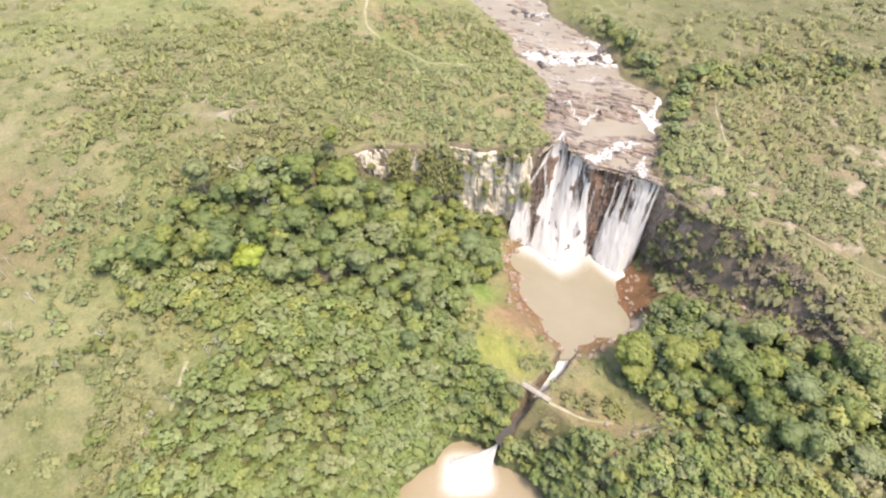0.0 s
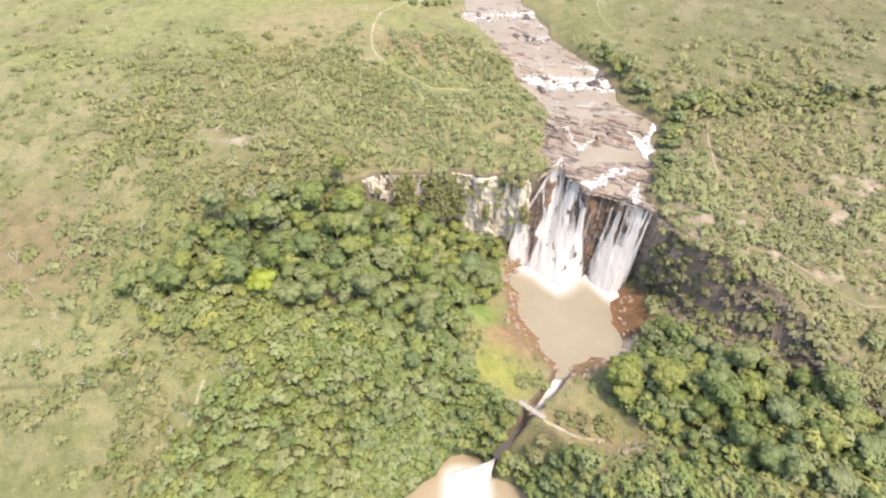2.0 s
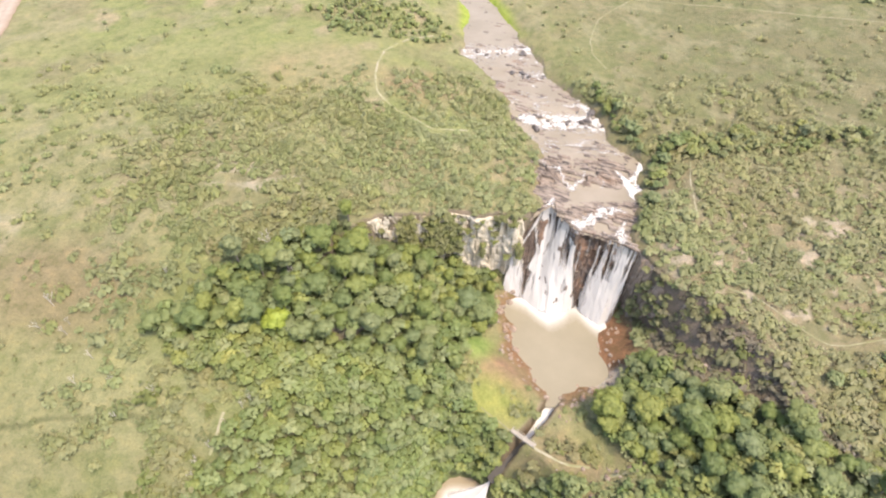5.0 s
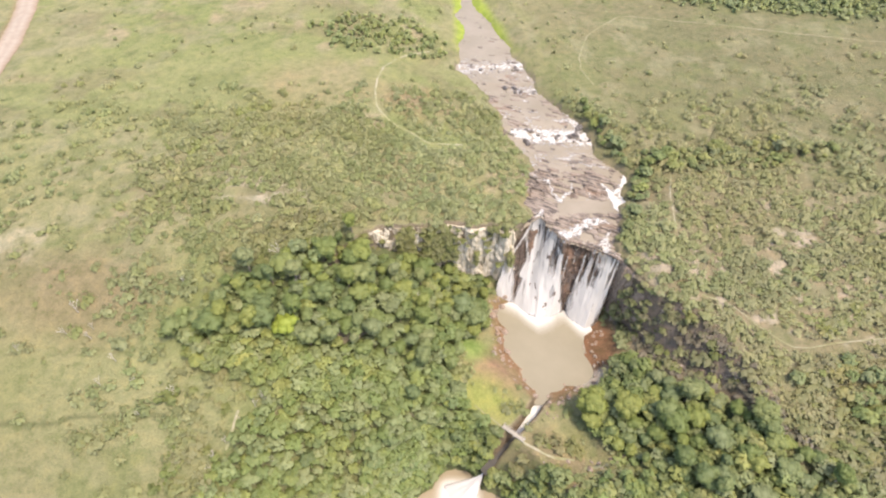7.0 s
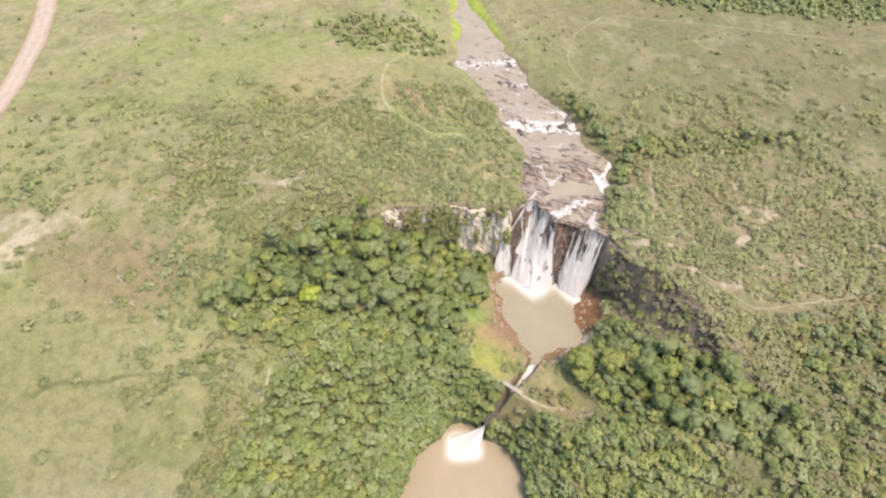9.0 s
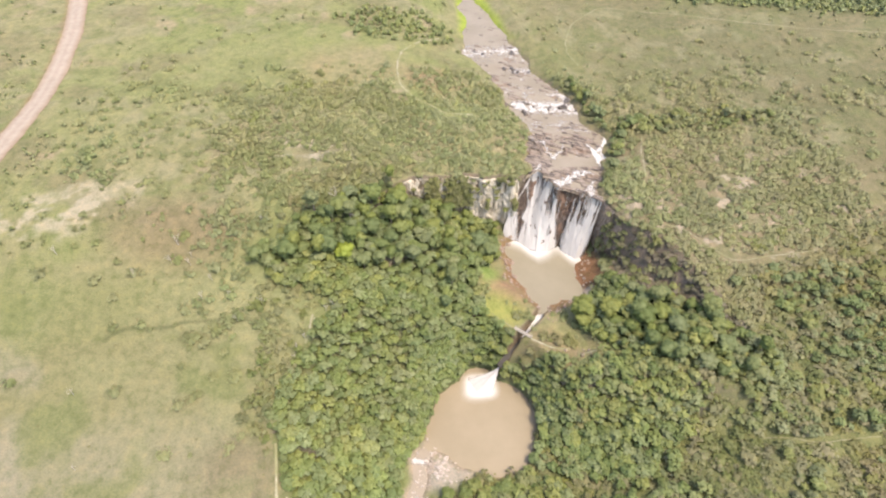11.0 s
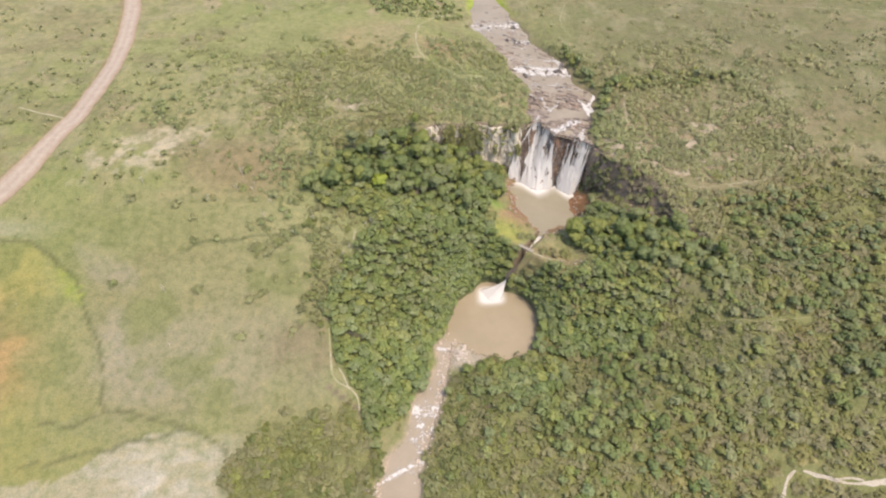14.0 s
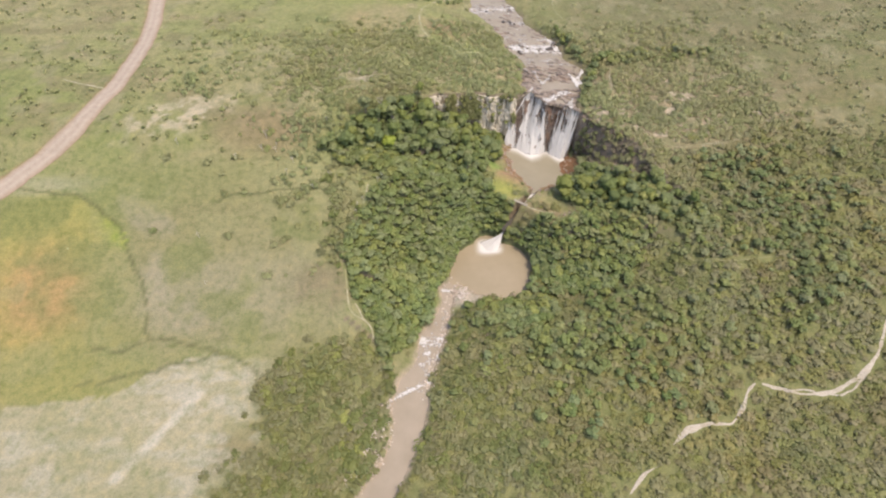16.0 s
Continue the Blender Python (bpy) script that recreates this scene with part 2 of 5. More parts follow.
# ---- the lie of the land ----
def river_axis(y):
    """The upper river by its northing: centre, half width and water level."""
    n = [40, 50, 60, 70, 85, 97, 110, 125, 150, 168, 190, 234, 260, 330, 450, 900]
    centre = np.interp(y, n, [17, 14, 17, 18, 22.5, 18, 14.5, 9, -2, -8, -12, -17.5, -21, -34, -70, -220])
    half = np.interp(y, n, [16, 17, 18, 21, 21.5, 18, 18.3, 17, 16, 18, 13, 7.5, 6, 6, 7, 9])
    return centre, half


def river_level(y):
    return np.interp(y, [40, 48, 63, 65, 73, 76, 87, 90, 109, 112, 119, 122, 148, 151, 155, 168, 171, 175, 260, 450, 900],
                     [27, 28, 30.2, 30.6, 30.7, 31.4, 33.2, 33.6, 34.0, 34.6, 36.4, 36.8, 37.8, 38.1, 38.6, 38.8, 39.8, 40, 43, 50, 62])


def cliff_northing(x):
    """Where the rim of the gorge runs, west to east."""
    calm = np.interp(x, [-70, -60, -16, -10, 32, 36, 40], [0.6, 1, 1, 0, 0, 0.4, 1])
    return 5.0 * calm * (fbm(x, 0 * x, 11, 35) - 0.5) + np.interp(x, [-140, -95, -75, -58, -40, -23, -14, -10.5, -4.5, 0, 4, 7.5, 12, 18.5, 22.5, 27, 31, 37.5, 43, 50, 56, 61, 65, 69, 90, 140],
                     [20, 33, 45.5, 51.5, 53.5, 55, 56, 54, 57.8, 62.4, 63.9, 57.8, 52.4, 50, 48, 45.4, 42.8, 29, 24.5, 19, 11.5, 3.5, -5, -15, -42, -80])


def open_slope(x, y):
    west = np.interp(y, [-600, -200, -140, -105, -70, -33, -17, 10, 30, 50, 80, 110, 200, 600, 3000],
                     [-42, -30, -25, -19, -4, 9, 18, 28, 38, 42, 45, 46, 49, 62, 140])
    east = np.interp(y, [-600, -200, -142, -125, -90, -40, 0, 40, 90, 160, 300, 600, 3000],
                     [-42, -28, -18, -12, 1, 13, 26, 33, 38.5, 43, 48, 62, 140])
    k = smooth(-70, 40, x)
    z = west * (1 - k) + east * k + 0.05 * np.clip(x - 100, 0, 200)
    return z + 2.2 * (fbm(x, y, 45, 3) - 0.5) + 0.9 * (fbm(x, y, 11, 5) - 0.5)


def capsule(x, y, ax, ay, az, ar, bx, by, bz, br):
    """Distance to a tapering stretch of water, and the water's level there."""
    dx, dy = bx - ax, by - ay
    t = np.clip(((x - ax) * dx + (y - ay) * dy) / (dx * dx + dy * dy + 1e-9), 0, 1)
    return np.hypot(x - ax - t * dx, y - ay - t * dy) - (ar + t * (br - ar)), az + t * (bz - az)


LOWER_RIVER = [(-53, -52, -20.6, 2.5), (-57.3, -57, -21, 3.2), (-57, -64, -21.4, 2.8), (-60.5, -76, -22.4, 3.8), (-66, -86, -24, 5.6), (-70, -100, -25.2, 5.0), (-76, -112, -26.8, 7.6),
               (-78, -122, -27.8, 8.6), (-79, -133, -28, 6.6), (-82, -142, -28.3, 5.8), (-87, -154, -28.7, 5.8), (-93, -162, -29, 6.2), (-114, -188, -30, 8), (-140, -240, -32, 10), (-200, -380, -36, 12)]
CANYON = [(0.5, 2, -0.1, 1.7), (-5, -5.5, -0.9, 1.3), (-11.5, -12, -3.0, 1.0), (-17, -16.2, -7, 0.9), (-21.5, -19.8, -11.6, 1.1)]


def waters(x, y):
    """Signed distances: upper pool, canyon stream, lower pool, lower river with its level."""
    wob = 2.2 * (fbm(x, y, 7, 11) - 0.5)
    p1 = np.full(np.shape(x), 1e9)
    for cx, cy, r in ((4, 25.5, 15.5), (3, 13, 9.5), (12, 14, 8), (0.5, 4, 2.6), (-6, 38, 7), (15, 28, 5), (18, 33, 5.5), (10, 38, 6)):
        p1 = np.minimum(p1, np.hypot(x - cx, y - cy) - r)
    can, can_z = np.full(np.shape(x), 1e9), np.zeros(np.shape(x))
    for a, b in zip(CANYON, CANYON[1:]):
        d, z = capsule(x, y, *a, *b)
        can_z, can = np.where(d < can, z, can_z), np.minimum(can, d)
    p2 = np.minimum.reduce([np.hypot((x + 29.5) / 1.1, y + 41) - 20.8, np.hypot(x + 30, y + 24) - 9.0, np.hypot(x + 24, y + 51.5) - 12.8, np.hypot(x + 44.5, y + 45) - 9.8])
    low, low_z = np.full(np.shape(x), 1e9), np.full(np.shape(x), -20.0)
    for a, b in zip(LOWER_RIVER, LOWER_RIVER[1:]):
        d, z = capsule(x, y, *a, *b)
        near = d < low
        low, low_z = np.where(near, d, low), np.where(near, z, low_z)
    return p1 + wob, can, p2 + wob, low + 0.8 * wob, low_z, can_z


def ground_z(x, y):
    x, y = np.asarray(x, float), np.asarray(y, float)
    top = open_slope(x, y)
    # the plateau and the upper river's shallow valley
    c, h = river_axis(y)
    d = np.abs(x - c) - h + 11 * (fbm(x, y, 12, 21) - 0.5)
    level = river_level(y)
    side = np.where(x > c, 0.3, 0.14)
    north = np.where(d > 0, np.minimum(top, level + 0.5 + side * d + 0.6 * smooth(0, 3, d)), level - 1.2 * smooth(0, 1.5, -d) + 0.5 * (1 - smooth(0, 1.5, -d)))
    # the gorge
    p1, can, p2, low, low_z, can_z = waters(x, y)
    up = smooth(-62, -22, y)
    rise = 0.62 + 0.05 * smooth(-14, -30, x) * smooth(14, 30, y)
    g1 = np.where(p1 > 0, 0.25 * np.minimum(p1, 7) + rise * np.maximum(p1 - 7, 0), 0.5 * p1)
    g1 = np.minimum(g1, 60 + 0 * p1)
    bench = 2.6 + 0.32 * np.maximum(np.hypot(x + 6, y + 15) - 17, 0)
    steep = 0.26 + 2.2 * up
    g2 = -20.5 + np.where(p2 > 0, steep * np.minimum(p2, 14) + 0.35 * np.maximum(p2 - 14, 0), 0.4 * p2)
    g3 = low_z + np.where(low > 0, 0.8 * np.minimum(low, 1.5) + 0.28 * np.maximum(low - 1.5, 0) + 0.004 * np.maximum(low - 1.5, 0) ** 2 + 0.4 * np.maximum(y + 50, 0), 0.4 * low)
    over = np.minimum(np.minimum(top, bench), g1 + 3 * smooth(0.5, 7, p1))
    share = smooth(6, 24, y)
    south = np.minimum(np.minimum(over * (1 - share) + np.minimum(top, g1) * share, g2), g3)
    south = np.where((can < 0.7) & (p2 > 0.3), np.minimum(south, can_z - 1.0 + 9.0 * smooth(-0.1, 0.7, can)), south)
    south = south + 0.5 * (fbm(x, y, 5, 31) - 0.5)
    wide = np.interp(x, [-110, -75, -64, -58, -9, 30, 34, 38, 42, 50, 60, 70], [22, 16, 3, 1.0, 0.6, 0.6, 3, 11, 16, 18, 19, 22])
    k = smooth(-wide, 0.6, y - cliff_northing(x) + (wide > 2) * 5 * (fbm(x, y, 8, 33) - 0.5))
    return south * (1 - k) + north * k


def blob(x, y, cx, cy, rx, ry, turn=0.0, soft=0.35, rough=0.5):
    """1 inside an uneven oval, 0 outside."""
    a = radians(turn)
    u = ((x - cx) * math.cos(a) + (y - cy) * math.sin(a)) / rx
    v = (-(x - cx) * math.sin(a) + (y - cy) * math.cos(a)) / ry
    d = np.hypot(u, v) + rough * (fbm(x, y, min(rx, ry) * 0.7, 41) - 0.5)
    return 1 - smooth(1 - soft, 1 + soft, d)


def inside(x, y, outline, warp=5.0):
    """Whether places lie within an outline, whose edge wanders by the warp."""
    px = x + warp * 2 * (fbm(x, y, 12, 43) - 0.5)
    py = y + warp * 2 * (fbm(x, y, 12, 44) - 0.5)
    odd = np.zeros(np.shape(x), bool)
    for (ax, ay), (bx, by) in zip(outline, outline[1:] + outline[:1]):
        if ay != by:
            odd ^= ((ay > py) != (by > py)) & (px < (bx - ax) * (py - ay) / (by - ay) + ax)
    return odd * 1.0


WEST_FOREST = [(-124, 9), (-114, 17), (-105, 23), (-90, 33), (-72, 44), (-55, 55), (-33, 57), (-15, 57), (-20, 32), (-27, 17), (-32, 10), (-40, 6), (-68, 8), (-100, 10)]
EAST_FOREST = [(14, -3), (22, 5), (27, 13), (32, 11), (37, 6), (40, 0), (47, -3), (54, -9), (61, -16), (67, -24), (85, -34), (80, -45), (62, -42), (35, -33), (21, -19), (10, -11)]
WEST_WOODS = [(-112, 12), (-40, 12), (-31, 4), (-26, -7), (-15, -9.5), (-20, -16), (-24, -20), (-36, -23), (-44, -28), (-49, -36), (-53, -48), (-62, -62), (-68, -80), (-90, -104), (-95, -90), (-103, -75), (-108, -62), (-112, -46), (-107, -34), (-102, -27), (-98, -20), (-93, -14), (-87, -9), (-97, -4), (-112, -1), (-122, 6)]
EAST_WOODS = [(-19, -22), (-13, -23), (-5, -28), (2, -31), (14, -32), (38, -33), (55, -46), (40, -62), (27, -70), (0, -66), (-6, -52), (-8, -36)]


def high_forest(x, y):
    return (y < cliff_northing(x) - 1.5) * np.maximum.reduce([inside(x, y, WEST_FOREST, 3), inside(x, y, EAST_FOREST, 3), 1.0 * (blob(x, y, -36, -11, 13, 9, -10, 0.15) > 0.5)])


def low_forest(x, y):
    return np.maximum.reduce([inside(x, y, WEST_WOODS, 4), inside(x, y, EAST_WOODS, 4), blob(x, y, -16, -78, 16, 12, 0, 0.3), 1.0 * (blob(x, y, -33, -21, 16, 8, -8, 0.2) > 0.4)])


def east_slope(x, y):
    """1 on the steep rocky flank below the eastern rim."""
    d = cliff_northing(x) - y
    return smooth(33, 37, x) * (1 - smooth(66, 74, x)) * smooth(-1.0, 0.5, d) * (1 - smooth(17, 24, d))


def far_wood(x, y):
    return blob(x, y, 195, 224, 98, 20, -16, 0.3)


def scrub(x, y):
    return np.maximum.reduce([blob(x, y, 70, -100, 130, 75, 0, 0.2, 0.2), blob(x, y, -30, -140, 60, 40, 0, 0.2), blob(x, y, -116, -119, 31, 29, 0, 0.2),
                              blob(x, y, -105, -165, 60, 30, 0, 0.2), blob(x, y, 140, -20, 60, 30, 0, 0.5)])


LIME_FIELD = [(-310, -3), (-254, -13), (-229, -31), (-219, -50), (-209, -71), (-206, -88), (-228, -91), (-256, -96), (-320, -96)]
OLIVE_FIELD = [(-227, -24), (-186, -20), (-121, -23), (-110, -57), (-120, -80), (-145, -90), (-168, -94), (-204, -92), (-209, -71), (-219, -50)]
STONY_FIELD = [(-219, -112), (-195, -100), (-168, -96), (-151, -105), (-143, -132), (-148, -165), (-270, -165), (-262, -116)]
FIELD_EDGES = [[(-300, -8), (-254, -13), (-229, -31), (-219, -50), (-209, -71), (-206, -88), (-217, -92), (-231, -90)], [(-206, -88), (-190, -90), (-168, -96), (-151, -104), (-147, -118), (-143, -132)],
               [(-236, -108), (-195, -101), (-168, -96)], [(-180, -19), (-150, -14), (-121, -13)]]


def pasture(x, y):
    return np.maximum.reduce([inside(x, y, LIME_FIELD, 2), inside(x, y, OLIVE_FIELD, 2), inside(x, y, STONY_FIELD, 3), blob(x, y, -250, -104, 45, 12, 0, 0.3, 0.3),
                              blob(x, y, -230, -10, 50, 22, 0, 0.3), blob(x, y, -110, 150, 60, 32, 0, 0.4)])


def field_edge(x, y):
    """1 along the overgrown field borders."""
    best = np.full(np.shape(x), 1e9)
    px, py = x + 5 * (fbm(x, y, 10, 47) - 0.5), y + 5 * (fbm(x, y, 10, 48) - 0.5)
    for line in FIELD_EDGES:
        for a, b in zip(line, line[1:]):
            best = np.minimum(best, capsule(px, py, *a, 0, 0, *b, 0, 0)[0])
    return 1 - smooth(0.2, 1.3, best)


ROAD = [(-330, 420), (-295, 270), (-276, 224), (-261, 181), (-252, 140), (-248, 110), (-247.5, 84), (-250, 56), (-262, 26), (-277, 9), (-292, -7), (-330, -36), (-400, -80)]
TRAILS = [
    ([(-41, 178), (-50, 174), (-58, 168), (-64, 158), (-66, 146), (-66, 132), (-64, 120), (-58, 112), (-50, 107), (-40, 99), (-26, 101)], 0.46),
    ([(39, 145), (35, 158), (36, 170), (40, 183), (45, 195), (56, 207), (66, 216), (75, 217), (109, 209), (165, 186), (210, 172), (300, 150)], 0.24),
    ([(54, 24), (62.7, 19.8), (71, 10), (75, 7), (79, 4), (95, 6.5), (115, 8)], 0.22),
    ([(58, 80), (55, 70), (54, 62), (52, 51)], 0.25),
    ([(-110, -56), (-108.4, -69.7), (-107.6, -76.7), (-104.2, -80), (-100.7, -80), (-97.4, -82.6), (-96, -85.6), (-95.8, -90)], 0.42),
    ([(-100.7, -80), (-102.8, -75), (-105, -72.8)], 0.3),
    ([(-8.5, -15.5), (-4.8, -18.2), (-1, -19.8), (1.8, -21), (6.8, -21.7)], 0.42),
    ([(9.5, -24.5), (13, -24.6), (16.9, -23.9)], 0.5),
    ([(-24, -3), (-19, -7), (-15.2, -10)], 0.22),
    ([(-98.5, -12.5), (-99.5, -17), (-101, -22.5)], 0.45),
    ([(-251, 54), (-268, 60), (-284, 66)], 0.5),
    ([(70, -62), (88, -66), (110, -65)], 0.12),
]


GULLIES = [
    [(14, -167, 0.35), (17, -164, 0.9), (20, -161, 1.1), (24, -158.5, 0.5), (28, -157, 0.3)],
    [(37, -149, 0.3), (41, -146.3, 1.3), (46, -143.3, 1.9), (51, -141.8, 1.5), (56, -141.3, 0.9), (66, -141.5, 0.6), (70, -138.5, 0.8), (72.5, -136, 1.2), (75, -132.5, 1.0), (77, -129, 0.5), (80, -126, 0.9), (82, -125.3, 0.4)],
    [(85, -125.6, 0.5), (92, -127.5, 0.9), (99, -129.5, 0.8), (104, -130.8, 0.5), (110, -131, 1.3), (116, -130.8, 1.0), (121, -129.3, 0.9), (127, -126.5, 0.8), (133, -123.8, 1.6), (138, -120.5, 1.5), (143, -116, 0.7), (148, -109, 0.9), (160, -90, 0.6)],
    [(98, -128.8, 0.3), (103, -128.4, 0.5), (108, -130, 0.6)],
    [(113, -131, 0.5), (119, -132.6, 0.5), (127, -129.8, 0.6), (135, -123, 0.8)],
    [(126, -127.5, 0.3), (131, -126.6, 0.4), (136, -123, 0.6)],
]


def off_trails(x, y):
    """Distance to the edge of the nearest trail or of the road."""
    best = np.full(np.shape(x), 1e9)
    for line, half in TRAILS + [(ROAD, 6.5)]:
        for a, b in zip(line, line[1:]):
            best = np.minimum(best, capsule(x, y, *a, 0, half, *b, 0, half)[0])
    for line in GULLIES:
        for (ax, ay, ar), (bx, by, br) in zip(line, line[1:]):
            best = np.minimum(best, capsule(x, y, ax, ay, 0, ar, bx, by, 0, br)[0])
    return best


# ---- ground ----
def spaced(bands):
    """Coordinates with their own spacing in each band (start, end, step)."""
    out = []
    for a, b, step in bands:
        n = max(int(round((b - a) / step)), 1)
        out.extend(a + (b - a) * k / n for k in range(n))
    out.append(bands[-1][1])
    return np.array(out)


GX = spaced([(-3200, -800, 300), (-800, -420, 38), (-420, -290, 3.2), (-290, -140, 1.8), (-140, -62, 1.4), (-62, 66, 0.85), (66, 140, 1.6), (140, 330, 3.2), (330, 700, 37), (700, 3200, 310)])
GY = spaced([(-3000, -600, 300), (-600, -230, 30), (-230, -168, 3), (-168, -72, 1.6), (-72, 72, 0.85), (72, 140, 1.5), (140, 300, 3), (300, 700, 20), (700, 3600, 290)])


def cover_colour(x, y):
    """The ground's colour: grasses, bare soil, sand and forest litter, with the east flank's shade mixed in."""
    n1, n2, n3 = fbm(x, y, 60, 51), fbm(x, y, 16, 52), fbm(x, y, 5, 53)
    dry, green = np.array([0.195, 0.182, 0.095]), np.array([0.16, 0.172, 0.07])
    k = smooth(0.38, 0.62, 0.6 * n1 + 0.4 * n2)[..., None]
    c = dry * (1 - k) + green * k

    def lay(colour, mask):
        nonlocal c
        m = np.clip(mask, 0, 1)[..., None]
        c = c * (1 - m) + np.array(colour) * m

    lay((0.245, 0.197, 0.129), 0.8 * smooth(0.62, 0.74, n2) * (1 - smooth(-60, -20, -y)))
    lay((0.116, 0.102, 0.051), 0.7 * blob(x, y, 160, 20, 110, 60, 0, 0.5))
    lay((0.218, 0.174, 0.116), 0.8 * blob(x, y, 90, 30, 75, 75, 0, 0.3))
    lay((0.15, 0.137, 0.075), 0.55 * blob(x, y, 130, 120, 95, 60, 0, 0.5))
    lay((0.118, 0.112, 0.06), 0.9 * blob(x, y, 200, 185, 175, 125, 0, 0.4))
    lay((0.135, 0.152, 0.055), 0.6 * blob(x, y, -205, -12, 55, 14, 4, 0.5))
    lay((0.248, 0.235, 0.128), 0.8 * blob(x, y, -132, -18, 28, 20, 0, 0.7))
    lay((0.16, 0.185, 0.065), 0.45 * blob(x, y, -190, 130, 70, 34, 0, 0.6))
    lay((0.188, 0.18, 0.07), 0.9 * np.maximum(inside(x, y, LIME_FIELD, 2), blob(x, y, -250, -104, 45, 12, 0, 0.3)))
    lay((0.168, 0.16, 0.08), 0.75 * blob(x, y, -165, -50, 75, 52, 0, 0.5, 0.4))
    lay((0.17, 0.158, 0.082), 0.5 * inside(x, y, OLIVE_FIELD, 2))
    lay((0.255, 0.232, 0.155), 0.9 * inside(x, y, STONY_FIELD, 3))
    lay((0.2, 0.2, 0.068), 0.75 * blob(x, y, -262, -30, 34, 16, 0, 0.5) * inside(x, y, LIME_FIELD, 2))
    lay((0.17, 0.205, 0.045), 0.8 * blob(x, y, -231, -33, 11, 6, -40, 0.6) * inside(x, y, LIME_FIELD, 2))
    lay((0.235, 0.2, 0.075), 0.8 * blob(x, y, -266, -60, 30, 34, 0, 0.5, 0.6))
    lay((0.265, 0.175, 0.085), 0.75 * blob(x, y, -262, -64, 21, 21, 0, 0.6, 0.9))
    lay((0.235, 0.225, 0.15), 0.6 * blob(x, y, -278, -8, 30, 6, 0, 0.6))
    lay((0.225, 0.2, 0.145), 0.6 * blob(x, y, -215, -27, 15, 6, -30, 0.6, 1.0) + 0.7 * blob(x, y, -205, -60, 6, 12, 10, 0.6, 1.0) + 0.6 * blob(x, y, -192, -76, 16, 8, -12, 0.6, 1.0))
    lay((0.215, 0.195, 0.135), 0.55 * blob(x, y, -160, -66, 48, 20, 0, 0.7, 0.8))
    lay((0.19, 0.175, 0.105), 0.6 * blob(x, y, -160, -55, 26, 22, 0, 0.7, 1.0) * smooth(0.42, 0.6, n2))
    lay((0.155, 0.13, 0.08), 0.7 * blob(x, y, -122, -66, 16, 12, 0, 0.5))
    lay((0.36, 0.33, 0.275), 0.8 * (1 - smooth(1.0, 3.5, capsule(x, y, -176, -113, 0, 0, -205, -150, 0, 0)[0] + 3 * (n3 - 0.5))))
    lay((0.16, 0.14, 0.075), 0.85 * blob(x, y, -152, -143, 13, 15, 0, 0.4))
    lay((0.33, 0.3, 0.245), 0.7 * blob(x, y, -176, -112, 26, 12, 10, 0.6, 0.8) * smooth(0.45, 0.6, fbm(x * 0.6 + y, y * 2 - x * 0.6, 9, 54)))
    lay((0.29, 0.27, 0.215), 0.6 * inside(x, y, STONY_FIELD, 3) * smooth(0.48, 0.62, fbm(x, y * 2.5, 14, 55)))
    far = smooth(-4, 6, y - cliff_northing(x)) * (1 - pasture(x, y))
    lay((0.12, 0.128, 0.056), 0.55 * far * smooth(0.5, 0.62, fbm(x, y, 8, 64)))
    lay((0.205, 0.185, 0.115), 0.5 * far * smooth(0.54, 0.66, fbm(x, y, 13, 65)))
    lay((0.15, 0.13, 0.075), 0.5 * far * smooth(0.52, 0.64, fbm(x, y * 1.6, 26, 66)))
    lay((0.313, 0.272, 0.204), 0.85 * blob(x, y, -106, 66, 19, 7, -10, 0.5, 1.4) * smooth(0.42, 0.56, n3))
    lay((0.313, 0.272, 0.197), 0.85 * blob(x, y, -208, 32, 26, 11, 20, 0.5, 1.2) * smooth(0.4, 0.55, n3))
    lay((0.177, 0.136, 0.0816), 0.7 * blob(x, y, -155, 22, 26, 13, 0, 0.6))
    lay((0.218, 0.177, 0.102), 0.75 * blob(x, y, -92, 140, 34, 22, 0, 0.5))
    lay((0.204, 0.143, 0.0884), 0.6 * blob(x, y, -45, 130, 16, 14, 0, 0.5))
    lay((0.318, 0.268, 0.206), 0.8 * smooth(0.53, 0.65, n3) * blob(x, y, 95, 30, 65, 36, -20, 0.4))
    lay((0.085, 0.1, 0.045), 0.85 * far_wood(x, y))
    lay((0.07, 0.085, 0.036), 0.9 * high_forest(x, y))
    lay((0.125, 0.138, 0.056), 0.85 * low_forest(x, y))
    lay((0.142, 0.145, 0.062), 0.85 * scrub(x, y))
    lay((0.19, 0.185, 0.095), 0.4 * pasture(x, y) * smooth(0.5, 0.62, n2))
    lay((0.125, 0.138, 0.055), 0.6 * pasture(x, y) * smooth(0.54, 0.66, fbm(x, y, 24, 57)) * (y > -100))
    lay((0.085, 0.09, 0.042), 0.7 * field_edge(x, y))
    for (ax, ay), (bx, by) in zip(ROAD, ROAD[1:]):
        d = capsule(x, y, ax, ay, 0, 0, bx, by, 0, 0)[0]
        west = ((x - ax) * (by - ay) - (y - ay) * (bx - ax)) * (1 if by < ay else -1) > 0
        lay((0.2, 0.128, 0.08), 0.75 * west * (1 - smooth(6, 9.5, d + 3 * n3)))
    # brown flank rock, its tone lowered to carry the shade of the west-facing slope
    lay((0.175, 0.135, 0.1), 0.9 * east_slope(x, y))
    lay((0.085, 0.07, 0.052), 0.7 * east_slope(x, y) * smooth(0.46, 0.58, fbm(x, y, 4, 59)))
